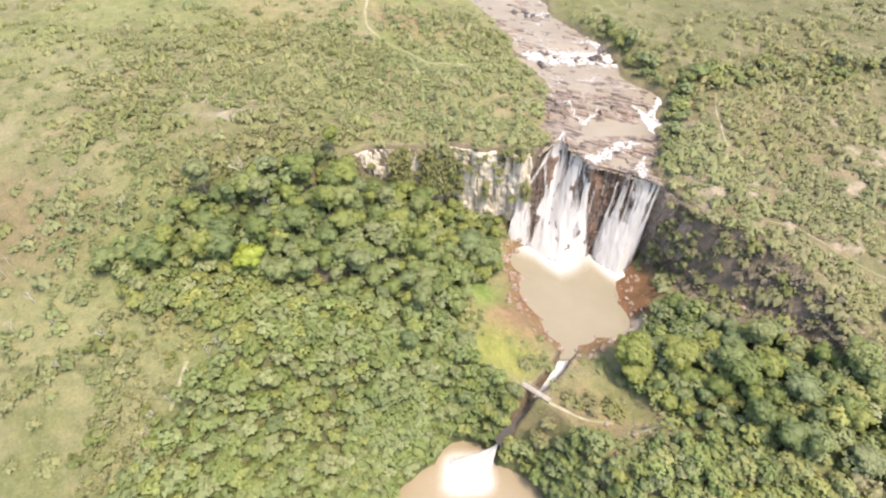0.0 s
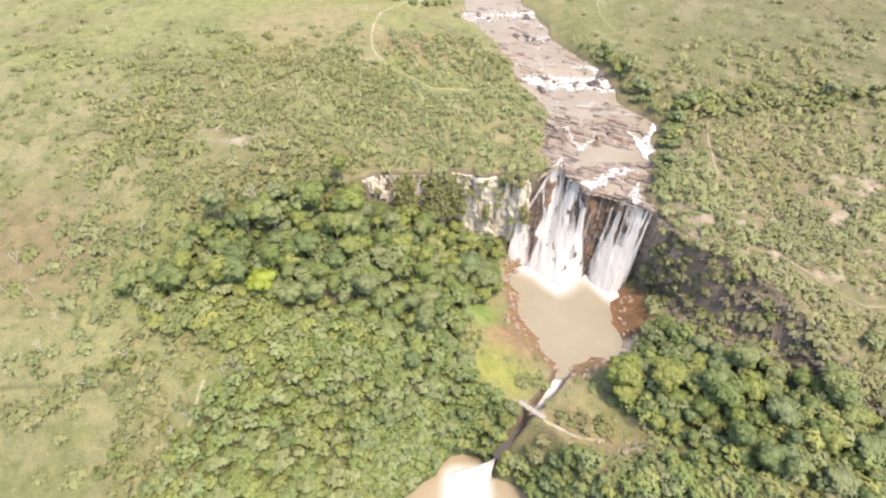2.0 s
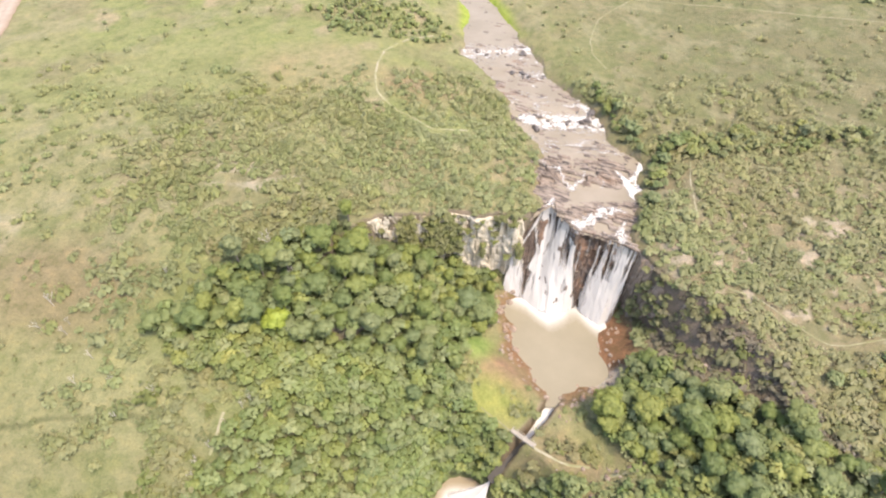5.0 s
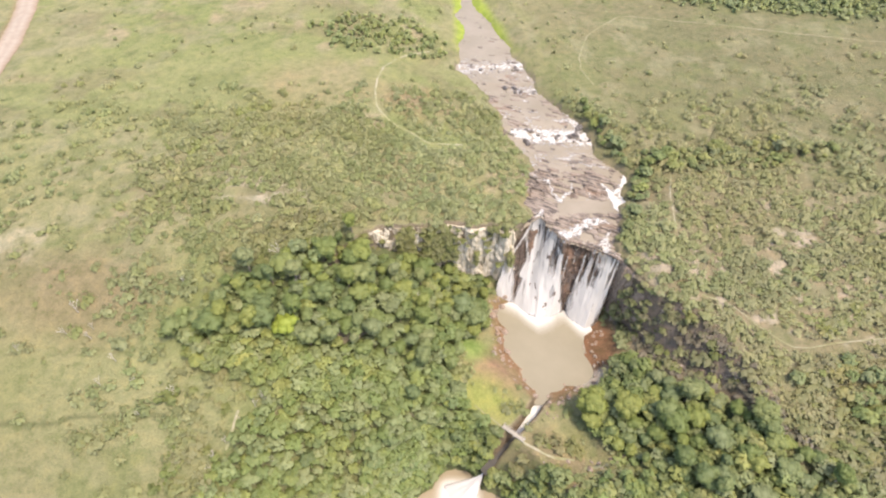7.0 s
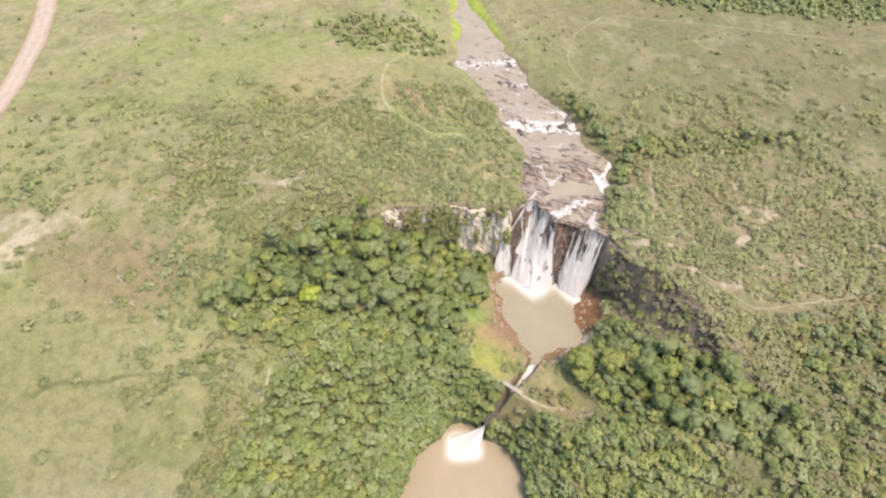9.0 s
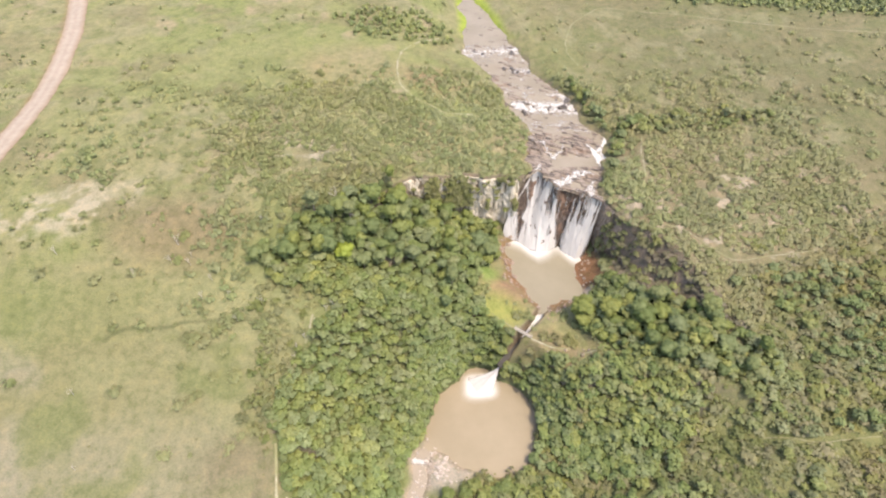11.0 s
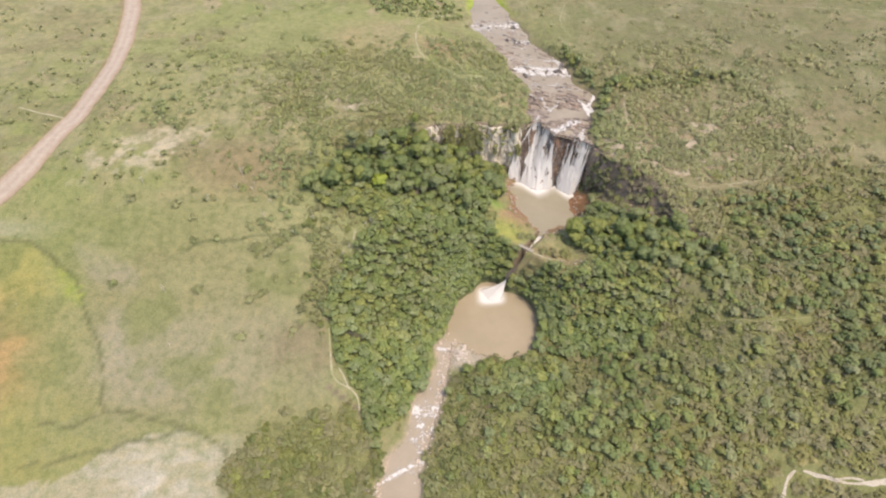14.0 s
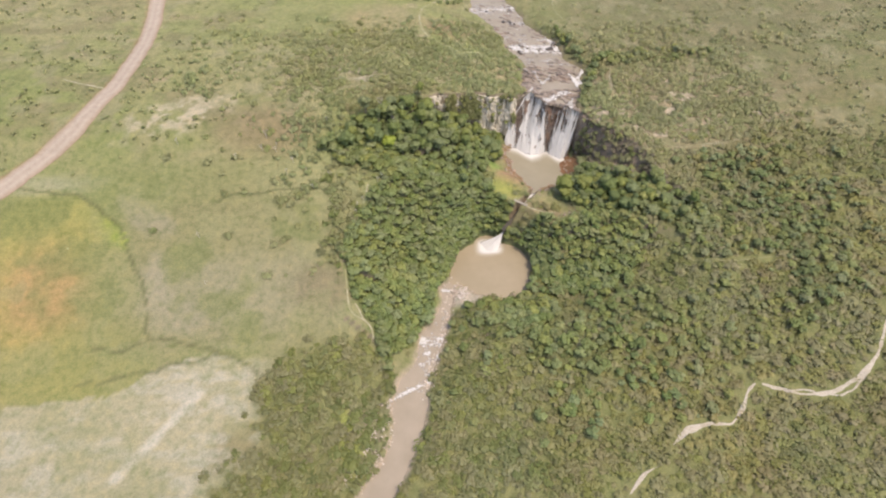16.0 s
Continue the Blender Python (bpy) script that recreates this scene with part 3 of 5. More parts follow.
    steep = np.hypot(ground_z(x + 0.8, y) - ground_z(x - 0.8, y), ground_z(x, y + 0.8) - ground_z(x, y - 0.8)) / 1.6
    lay((0.15, 0.118, 0.094), 0.85 * smooth(0.75, 1.3, steep + 0.5 * (n3 - 0.5)))
    lay((0.1, 0.115, 0.048), 0.85 * blob(x, y, -28, -22, 26, 12, 0, 0.4))
    p1, can, p2, low, low_z, can_z = waters(x, y)
    here = (y < cliff_northing(x)) * 1.0
    lay((0.184, 0.109, 0.0646), here * (1 - smooth(2, 9 + 4 * (x > 12), p1 + 4 * n3)) * (y > -4))
    lay((0.225, 0.148, 0.094), here * blob(x, y, -19, 11.5, 13, 7, -30, 0.6))
    lay((0.15, 0.08, 0.045), 0.9 * here * blob(x, y, 24, 23, 8, 14, 0, 0.5))
    lay((0.215, 0.222, 0.065), 0.85 * blob(x, y, -20, -2, 11, 8, -40, 0.8))
    lay((0.16, 0.235, 0.06), 0.8 * blob(x, y, -25, 18, 6, 6, 0, 0.7))
    lay((0.33, 0.29, 0.24), 0.95 * here * blob(x, y, 19, 9, 6.5, 3.2, 20, 0.4))
    lay((0.22, 0.195, 0.095), 0.75 * blob(x, y, 2, -20, 19, 9, -22, 0.8, 0.9))
    lay((0.185, 0.145, 0.09), 0.8 * blob(x, y, 4, -21, 17, 8, -22, 0.8) * smooth(0.42, 0.58, fbm(x, y, 6, 58)))
    lay((0.24, 0.19, 0.14), 0.85 * (1 - smooth(0.6, 2.2, can)) * (y > -13))
    lay((0.32, 0.275, 0.225), 0.9 * blob(x, y, -46, -62, 12, 7, 15, 0.4) * (p2 > -1))
    lay((0.17, 0.18, 0.06), 0.8 * blob(x, y, 22, -31, 7, 5, 0, 0.4))
    lay((0.225, 0.175, 0.125), (1 - smooth(0.5, 3.5, p2 + 2 * n3)) * smooth(42, 50, -y))
    lay((0.22, 0.185, 0.14), 0.9 * blob(x, y, -96, -143, 8, 20, 20, 0.4, 0.6))
    lay((0.286, 0.231, 0.177), (1 - smooth(0.5, 4, low + 4 * n3 - 1)))
    lay((0.204, 0.231, 0.0544), 0.8 * blob(x, y, -104, -138, 5, 14, 15, 0.5))
    lay((0.136, 0.102, 0.068), (1 - smooth(0.2, 1.6, can)) * (p2 > 1))
    ca, ha = river_axis(y)
    lay((0.17, 0.14, 0.08), 0.55 * (1 - here) * (1 - smooth(0.5, 4, np.abs(x - ca) - ha + 2 * n3)) * (y < 130))
    lay((0.204, 0.245, 0.0476), (1 - here) * (1 - smooth(1, 7, np.abs(x - ca) - ha + 3 * n3)) * smooth(175, 200, y))
    return c


gx, gy = np.meshgrid(GX, GY)
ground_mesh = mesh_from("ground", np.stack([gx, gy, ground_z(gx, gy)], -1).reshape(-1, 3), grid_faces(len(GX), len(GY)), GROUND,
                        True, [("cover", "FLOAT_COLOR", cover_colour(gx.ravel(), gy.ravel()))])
ground = tagged(new("ground", ground_mesh), "rolling savanna ground with dry grass and bare soil", "ground", kind="structure")


# ---- water ----
def water_sheet(name, x0, x1, y0, y1, step, level, foam, mat, label, keep=None):
    xs, ys = np.arange(x0, x1 + step, step), np.arange(y0, y1 + step, step)
    x, y = np.meshgrid(xs, ys)
    f = grid_faces(len(xs), len(ys))
    v = np.stack([x, y, level(x, y)], -1).reshape(-1, 3)
    if keep is not None:
        ok = keep(x, y).ravel()
        f = f[ok[f].all(1)]
    me = mesh_from(name, v, f, mat, True, [("foam", "FLOAT", foam(x, y).ravel())])
    return tagged(new(name, me), label, "water", kind="structure")


def upper_foam(x, y):
    foot = np.interp(x, [-13.5, -8, -5, -1.5, 2.5, 8, 13.5, 17.5, 21, 25.5], [47.5, 45.5, 44, 40, 36.3, 37.5, 40, 35, 31.8, 33])
    force = np.interp(x, [-14, -10, -4, 2, 6, 11, 15, 19, 23], [0.5, 0.65, 0.9, 1.05, 0.85, 0.45, 0.6, 0.9, 0.7])
    return 1.25 * force * np.exp(-(np.maximum(foot - 0.5 - y, 0) / 4.2) ** 1.4)


water_sheet("water_pool_upper", -22, 27, -1, 58, 1.0, lambda x, y: 0 * x, upper_foam, POOL_WATER, "silty tan plunge pool below the big waterfall",
            lambda x, y: waters(x, y)[0] < 4)
water_sheet("water_pool_lower", -58, -2, -68, -13, 1.0, lambda x, y: 0 * x - 20.5,
            lambda x, y: 1.2 * np.exp(-(((x + 29.5) / 6.8) ** 4 + ((y + 24.5) / 5.6) ** 4)) + 0.25 * np.exp(-(((x + 32) / 8) ** 2 + ((y + 27) / 7) ** 2)), TAN_POOL, "round silty tan pool below the small waterfall",
            lambda x, y: waters(x, y)[2] < 3)


def ribbon(stations, rows, across):
    """Points along and across a tapering strip; stations are x, y, z, half width."""
    s = np.array(stations, float)
    run = np.r_[0, np.cumsum(np.hypot(*np.diff(s[:, :2], axis=0).T))]
    t = np.linspace(0, run[-1], rows)
    p = np.stack([np.interp(t, run, s[:, k]) for k in range(4)], 1)
    for _ in range(3):
        p[1:-1] = (p[:-2] + 2 * p[1:-1] + p[2:]) / 4
    d = np.gradient(p[:, :2], axis=0)
    d /= np.linalg.norm(d, axis=1)[:, None] + 1e-9
    side = np.stack([d[:, 1], -d[:, 0]], 1)
    u = np.linspace(-1, 1, across)
    xy = p[:, None, :2] + side[:, None] * (p[:, 3, None] * u)[..., None]
    return xy[..., 0], xy[..., 1], np.repeat(p[:, 2:3], across, 1)


lx, ly, lz = ribbon([(a, b, c, w + 2.5) for a, b, c, w in LOWER_RIVER], 330, 22)
low_foam = 0 * lx
me = mesh_from("water_river_lower", np.stack([lx, ly, lz], -1).reshape(-1, 3), grid_faces(22, 330), STREAM_WATER, True, [("foam", "FLOAT", low_foam.ravel())])
tagged(new("water_river_lower", me), "shallow silty stream running out of the pool", "water", kind="structure")
cx_, cy_, cz_ = ribbon([(a, b, c, w + 0.3) for a, b, c, w in CANYON], 60, 6)
me = mesh_from("water_canyon", np.stack([cx_, cy_, cz_ - 0.4], -1).reshape(-1, 3), grid_faces(6, 60), SLOT_WATER, True,
               [("foam", "FLOAT", (0.2 + 0.75 * smooth(-12.5, -8, cy_)).ravel())])
tagged(new("water_canyon", me), "fast narrow stream in a rock slot", "water", kind="structure")


def ledge_height(x, y):
    """Bedded rock of the upper river, stepped along the strata."""
    tilt = y + 0.36 * x + 3.0 * (fbm(x, y, 14, 61) - 0.5)
    step = np.floor(tilt / 1.9)
    edge = 0.35 + 0.65 * smooth(0.0, 0.4, tilt / 1.9 - step)
    strata = (cell_noise(step, np.floor(x / 5 + 3 * cell_noise(step, step * 0, 5)), 62) - 0.45) * edge
    rough = fbm(x, y, 4.5, 63, 5) - 0.5
    amp = np.interp(y, [40, 47, 52, 61, 64.5, 66, 71, 73.5, 76, 85, 88, 95, 99, 107, 110, 119, 122, 147, 150, 156, 160, 168, 170, 176, 180, 300],
                    [0.9, 0.9, 0.9, 0.9, 0.6, 0, 0, 0.4, 1.1, 1.1, 0.75, 0.4, 0.12, 0.1, 0.8, 0.9, 0.5, 0.45, 0.7, 0.5, 0.3, 0.2, 0.7, 0.5, 0.1, 0.0])
    dry = np.interp(y, [40, 50, 62, 65, 66, 72, 74, 76, 85, 90, 100, 300], [0.1, 0.22, 0.25, 0.05, -0.5, -0.5, 0.1, 0.35, 0.3, -0.25, -0.4, -0.42])
    c, h = river_axis(y)
    west = smooth(0.2, 0.9, (c - x) / h) * smooth(60, 66, y) * (1 - smooth(86, 92, y)) * 0.7
    chute = np.exp(-(((x - 40) / 5.0) ** 2)) * smooth(70, 73, y) * (1 - smooth(86, 90, y))
    return river_level(y) + amp * (1.8 * strata + 1.9 * rough + dry) + west - 1.2 * chute - 0.35


def river_patch(name, step_y, across, height, mat, label, foam=None, extra=0.0, y0=44.0, y1=262.0):
    ys = np.arange(y0, y1, step_y)
    c, h = river_axis(ys)
    u = np.linspace(-1, 1, across)
    x = c[:, None] + (h[:, None] + extra) * u
    y = np.repeat(ys[:, None], across, 1)
    # the lip bends: everything south of the rim is cut off
    f = grid_faces(across, len(ys))
    ok = (y > cliff_northing(x) - 0.4).ravel()
    f = f[ok[f].any(1)]
    at = [("foam", "FLOAT", foam(x, y).ravel())] if foam else []
    me = mesh_from(name, np.stack([x, y, height(x, y)], -1).reshape(-1, 3), f, mat, foam is not None, at)
    return tagged(new(name, me), label, "rock" if foam is None else "water", kind="structure")


def rapid_foam(x, y):
    return 0.28 * np.exp(-((y - 113) / 6.0) ** 2) + 0.2 * np.exp(-((y - 172) / 3.0) ** 2)


river_patch("river_bed", 0.3, 130, ledge_height, BED_ROCK, "bedded grey-brown rock ledges above the waterfall", None, 3.0, 41.0, 124.1)
river_patch("river_bed", 0.7, 70, ledge_height, BED_ROCK, "low rock ledges in the upper river", None, 3.0, 123.5, 262.0)
river_patch("water_river_upper", 0.8, 48, lambda x, y: river_level(y) - 0.3 + 0.12 * (fbm(x, y, 2.5, 72) - 0.5), RIVER_WATER,
            "broad silty river running over ledges", rapid_foam, 2.0)


# ---- falls and cliffs ----
FALL_U = [0, 0.13, 0.2, 0.28, 0.4, 0.5, 0.65, 0.75, 0.88, 1.0]


def fall_face(u, v):
    """A place on the big fall's rock face: u across from west to east, v down from lip to pool."""
    top = [np.interp(u, FALL_U, k) for k in ([-10.5, -4.5, 0, 4, 7.5, 12, 18.5, 22.5, 27, 31], [53.5, 57.5, 62, 63.5, 57.5, 52, 49.7, 47.7, 45, 42.5], [18.5, 25, 28.8, 30.2, 29.3, 28.6, 28.6, 28.5, 28.1, 27.7])]
    foot = [np.interp(u, FALL_U, k) for k in ([-13.5, -8, -5, -1.5, 2.5, 8, 13.5, 17.5, 21, 25.5], [47.5, 45.5, 44, 40, 36.3, 37.5, 40, 35, 31.8, 33])]
    k = np.where(v < 0.12, v * 0.35, 0.042 + (v - 0.12) * 1.0886)
    s = 0.55 * k + 0.45 * k**2
    return top[0] + (foot[0] - top[0]) * s, top[1] + (foot[1] - top[1]) * s, top[2] + (-1.2 - top[2]) * np.clip(v * 1.0, 0, 1)


def fall_relief(u, v):
    w = u * 48
    col = cell_noise(np.floor(w / 1.5 + 0.6 * fbm(w, v * 30, 5, 81)), np.floor(v * 30 / 5.0 + 2 * cell_noise(np.floor(w / 1.5), 0 * w, 82)), 83)
    return 1.5 * (col - 0.5) + 1.8 * (fbm(w, v * 30, 4, 84) - 0.5) + 0.5 * (fbm(w, v * 30, 0.9, 85) - 0.5)


OUT = np.array([-0.52, -0.8, 0.3])
u, v = np.meshgrid(np.linspace(0, 1, 190), np.linspace(0, 1, 120))
x, y, z = fall_face(u, v)
r = fall_relief(u, v) * smooth(0, 0.04, v) * 1.25
face = np.stack([x, y, z], -1) + r[..., None] * OUT
me = mesh_from("fall_cliff", face.reshape(-1, 3), grid_faces(190, 120), WET_ROCK, False)
tagged(new("fall_cliff", me), "dark wet rock face behind the big waterfall", "cliff", kind="structure")


def cliff_wall(name, xs, drop, mat, label, seed, lean=2.5, lift=-0.7):
    n, m = len(xs), 44
    yc = cliff_northing(xs)
    dx, dy = np.gradient(xs), np.gradient(yc)
    ln = np.hypot(dx, dy)
    nx, ny = dy / ln, -dx / ln
    along = np.cumsum(ln)
    zt = ground_z(xs - nx * 1.5, yc - ny * 1.5) + lift
    v = np.linspace(0, 1, m)[:, None]
    depth = np.interp(xs, *drop)[None]
    a = np.repeat(along[None], m, 0)
    col = cell_noise(np.floor(a / 1.9 + 1.2 * fbm(a, v * 20, 6, seed)), np.floor(v * 4 + 3 * cell_noise(np.floor(a / 1.9), 0 * a, seed + 1)), seed + 2)
    rel = (1.3 * (col - 0.4) + 2.0 * (fbm(a, v * depth, 5, seed + 3) - 0.5) + 0.6 * (fbm(a, v * depth, 1.1, seed + 4) - 0.5)) * smooth(0, 0.06, v)
    push = rel + lean * v - 0.7 * (1 - smooth(0, 0.03, v))
    me = mesh_from(name, np.stack([xs + nx * push, yc + ny * push, zt - v * depth - 0.7 * (1 - smooth(0, 0.03, v))], -1).reshape(-1, 3), grid_faces(n, m), mat, False)
    return tagged(new(name, me), label, "cliff", kind="structure")


cliff_wall("cliff_west", np.arange(-66, -7, 0.42), ([-66, -60, -30, -8], [12, 18, 26, 26]), PALE_CLIFF, "pale weathered sandstone cliff above the forest", 91)
cliff_wall("cliff_east", np.arange(30.2, 46, 0.16), ([30, 34, 38, 41, 44, 46], [28, 28, 17, 11, 7, 5]), DARK_CLIFF, "grey-brown shaded rock cliff beside the waterfall", 101, 3.5)


def veil_look(scale, contrast):
    """Torn white water: dense where its cover is high, thinning into streaks."""
    return lambda tree, bsdf: torn_water(tree, bsdf, scale, contrast)


def torn_water(tree, bsdf, scale, contrast):
    co = attribute(tree, "flow").outputs["Vector"]
    mp = tree.nodes.new("ShaderNodeMapping")
    mp.inputs["Scale"].default_value = (*scale, 1)
    tree.links.new(co, mp.inputs["Vector"])
    n = node(tree, "ShaderNodeTexNoise", Scale=1.0, Detail=6.0, Roughness=0.68, Distortion=1.3)
    tree.links.new(mp.outputs[0], n.inputs["Vector"])
    k = tree.nodes.new("ShaderNodeMath")
    k.operation = "MULTIPLY_ADD"
    k.inputs[1].default_value, k.inputs[2].default_value = contrast, -contrast / 2
    tree.links.new(n.outputs["Fac"], k.inputs[0])
    total = tree.nodes.new("ShaderNodeMath")
    tree.links.new(attribute(tree, "veil").outputs["Fac"], total.inputs[0])
    tree.links.new(k.outputs[0], total.inputs[1])
    dense = ramp(tree, total.outputs[0], [(0.28, (0, 0, 0)), (0.8, (1, 1, 1))])
    bsdf.inputs["Base Color"].default_value = (0.4, 0.376, 0.352, 1)
    bsdf.inputs["Roughness"].default_value = 0.6
    clear = tree.nodes.new("ShaderNodeBsdfTransparent")
    both = tree.nodes.new("ShaderNodeMixShader")
    tree.links.new(dense, both.inputs[0])
    tree.links.new(clear.outputs[0], both.inputs[1])
    tree.links.new(bsdf.outputs[0], both.inputs[2])
    tree.links.new(both.outputs[0], tree.nodes["Material Output"].inputs[0])


VEIL = material("torn white water", veil_look((0.85, 0.1), 1.5))
RAPID = material("white rapids", veil_look((0.9, 0.3), 3.6))


def course(x, y, stations, soft=0.5):
    """Cover of a run of water along stations of x, y and half width."""
    best = np.zeros(np.shape(x))
    for (ax, ay, ar), (bx, by, br) in zip(stations, stations[1:]):
        dx, dy = bx - ax, by - ay
        t = np.clip(((x - ax) * dx + (y - ay) * dy) / (dx * dx + dy * dy + 1e-9), 0, 1)
        d = np.hypot(x - ax - t * dx, y - ay - t * dy) / (ar + t * (br - ar))
        best = np.maximum(best, 1 - smooth(1 - soft, 1 + soft, d))
    return best


def mass(u, v, at, west, east, soft=0.02):
    """Cover of a broad body of falling water between two wandering edges."""
    w = 0.03 * (fbm(u * 48, v * 30, 6, 153) - 0.5)
    left, right = np.interp(v, at, west) + w, np.interp(v, at, east) + w
    return smooth(-soft, soft, u - left) * smooth(-soft, soft, right - u) * smooth(at[0] - 0.02, at[0] + 0.03, v)


FALL_STRANDS = [
    (1.05, [(0.055, 0.17, 0.7), (0.05, 0.35, 2.0), (0.06, 0.6, 2.8), (0.075, 1.0, 3.4)]),
    (1.1, [(0.29, -0.03, 1.5), (0.25, 0.05, 1.6), (0.2, 0.09, 1.2), (0.15, 0.12, 0.8), (0.12, 0.2, 0.5)]),
    (0.85, [(0.31, -0.02, 0.7), (0.312, 0.15, 0.6), (0.3, 0.35, 0.8)]),
    (1.0, [(0.24, 0.05, 0.9), (0.27, 0.2, 0.7), (0.285, 0.34, 1.0), (0.265, 0.47, 1.3), (0.23, 0.64, 1.4)]),
    (0.6, [(0.19, 0.1, 0.3), (0.2, 0.3, 0.35), (0.23, 0.5, 0.5)]),
    (0.75, [(0.33, 0.0, 0.4), (0.335, 0.2, 0.45), (0.34, 0.45, 0.8)]),
    (0.7, [(0.38, 0.02, 0.35), (0.372, 0.2, 0.45), (0.36, 0.45, 0.8)]),
    (1.25, [(0.465, -0.05, 1.6), (0.44, 0.16, 2.1), (0.41, 0.38, 2.6), (0.37, 0.62, 3.6), (0.36, 1.0, 5.0)]),
    (0.95, [(0.49, 0.05, 0.8), (0.49, 0.3, 0.9), (0.5, 0.5, 1.0), (0.545, 0.8, 1.4), (0.57, 1.0, 2.4)]),
    (0.6, [(0.555, 0.16, 0.22), (0.545, 0.55, 0.28), (0.555, 0.72, 0.4)]),
    (0.6, [(0.695, 0.13, 0.25), (0.685, 0.455, 0.35), (0.685, 0.8, 0.6)]),
    (0.45, [(0.62, 0.04, 0.2), (0.61, 0.3, 0.22)]),
    (0.8, [(0.77, 0.0, 0.9), (0.757, 0.19, 0.8), (0.74, 0.5, 1.1), (0.72, 0.8, 2.4), (0.76, 1.0, 3.2)]),
    (0.75, [(0.8, 0.02, 0.6), (0.79, 0.3, 0.6), (0.78, 0.55, 1.2)]),
    (0.75, [(0.86, 0.02, 0.8), (0.865, 0.3, 0.5), (0.85, 0.55, 1.2)]),
    (1.2, [(0.94, -0.05, 2.4), (0.945, 0.3, 2.2), (0.91, 0.64, 2.8), (0.86, 1.0, 3.6)]),
]


def fall_cover(u, v):
    x, y = u * 48 + 1.2 * (fbm(u * 48, v * 30, 5, 153) - 0.5), v * 30
    k = np.maximum.reduce([force * course(x, y, [(a * 48, b * 30, 1.3 * h) for a, b, h in line]) for force, line in FALL_STRANDS])
    k = np.maximum(k, mass(u, v, [0.5, 0.65, 0.8, 1.0], [0.27, 0.225, 0.205, 0.19], [0.51, 0.53, 0.575, 0.63], 0.025) * 1.05)
    k = np.maximum(k, mass(u, v, [0.48, 0.7, 1.0], [0.74, 0.7, 0.69], [1.0, 0.96, 0.93], 0.03) * 1.05)
    k = np.maximum(k, 0.55 * mass(u, v, [0.25, 0.5, 0.8, 1.0], [0.26, 0.23, 0.2, 0.18], [0.51, 0.53, 0.58, 0.64], 0.03))
    k = np.maximum(k, 0.55 * mass(u, v, [0.02, 0.5, 1.0], [0.75, 0.73, 0.68], [1.0, 1.0, 0.95], 0.03))
    # rocks that part the water
    for cu, cv, ru, rv, part_of in ((0.385, 0.435, 1.0, 1.6, 0.7), (0.48, 0.69, 0.9, 3.0, 0.55), (0.245, 0.78, 0.5, 3.0, 0.6), (0.83, 0.3, 1.2, 2.2, 0.75), (0.29, 0.86, 0.4, 2.0, 0.4), (0.89, 0.72, 0.8, 2.5, 0.4), (0.1, 0.62, 0.4, 3.0, 0.6)):
        k = k * (1 - 0.65 * part_of * (1 - smooth(0.5, 1.2, np.hypot((x - cu * 48) / ru, (y - cv * 30) / rv))))
    stripes = fbm(u * 48 + 1.5 * np.sin(v * 5), v * 30 * 0.12, 1.6, 154)
    return np.clip(k * (0.7 + 0.6 * stripes) * (1 - (1 - smooth(0.35, 0.65, v)) * 0.75 * smooth(0.52, 0.66, fbm(u * 48, v * 2.2, 1.5, 156))), 0, 1.35) * (1 - 0.6 * smooth(0.95, 1.0, v + 0.1 * (fbm(u * 48, v * 30, 2.0, 152) - 0.5)))


parts_v, parts_f, parts_c, parts_w, base = [], [], [], [], 0
for layer, lift in enumerate((0.7, 1.2)):
    u, v = np.meshgrid(np.linspace(0, 1, 150), np.linspace(0, 1, 90))
    x, y, z = fall_face(u, v)
    q = (1.6 * (fbm(u * 48, v * 12, 5, 84) - 0.5) + 0.5 * (fbm(u * 48, v * 8, 1.4, 85) - 0.5)) * smooth(0, 0.04, v) + lift
    f = grid_faces(150, 90)
    cov = fall_cover(u, v) * (1.0 if layer == 0 else 0.9)
    f = f[cov.ravel()[f].max(1) > 0.05]
    parts_v.append((np.stack([x, y, z], -1) + q[..., None] * OUT).reshape(-1, 3))
    parts_f.append(f + base)
    parts_c.append(cov.ravel())
    parts_w.append(np.stack([u * 48 + 31 * layer + 3.0 * fbm(u * 48, v * 30, 6, 155 + layer), v * 32, 0 * u], -1).reshape(-1, 3))
    base += 150 * 90
me = mesh_from("waterfall", np.concatenate(parts_v), np.concatenate(parts_f), VEIL, True, [("veil", "FLOAT", np.concatenate(parts_c)), ("flow", "FLOAT_VECTOR", np.concatenate(parts_w))])
tagged(new("waterfall", me), "broad white waterfall in several strands over dark rock", "waterfall", kind="stuff")

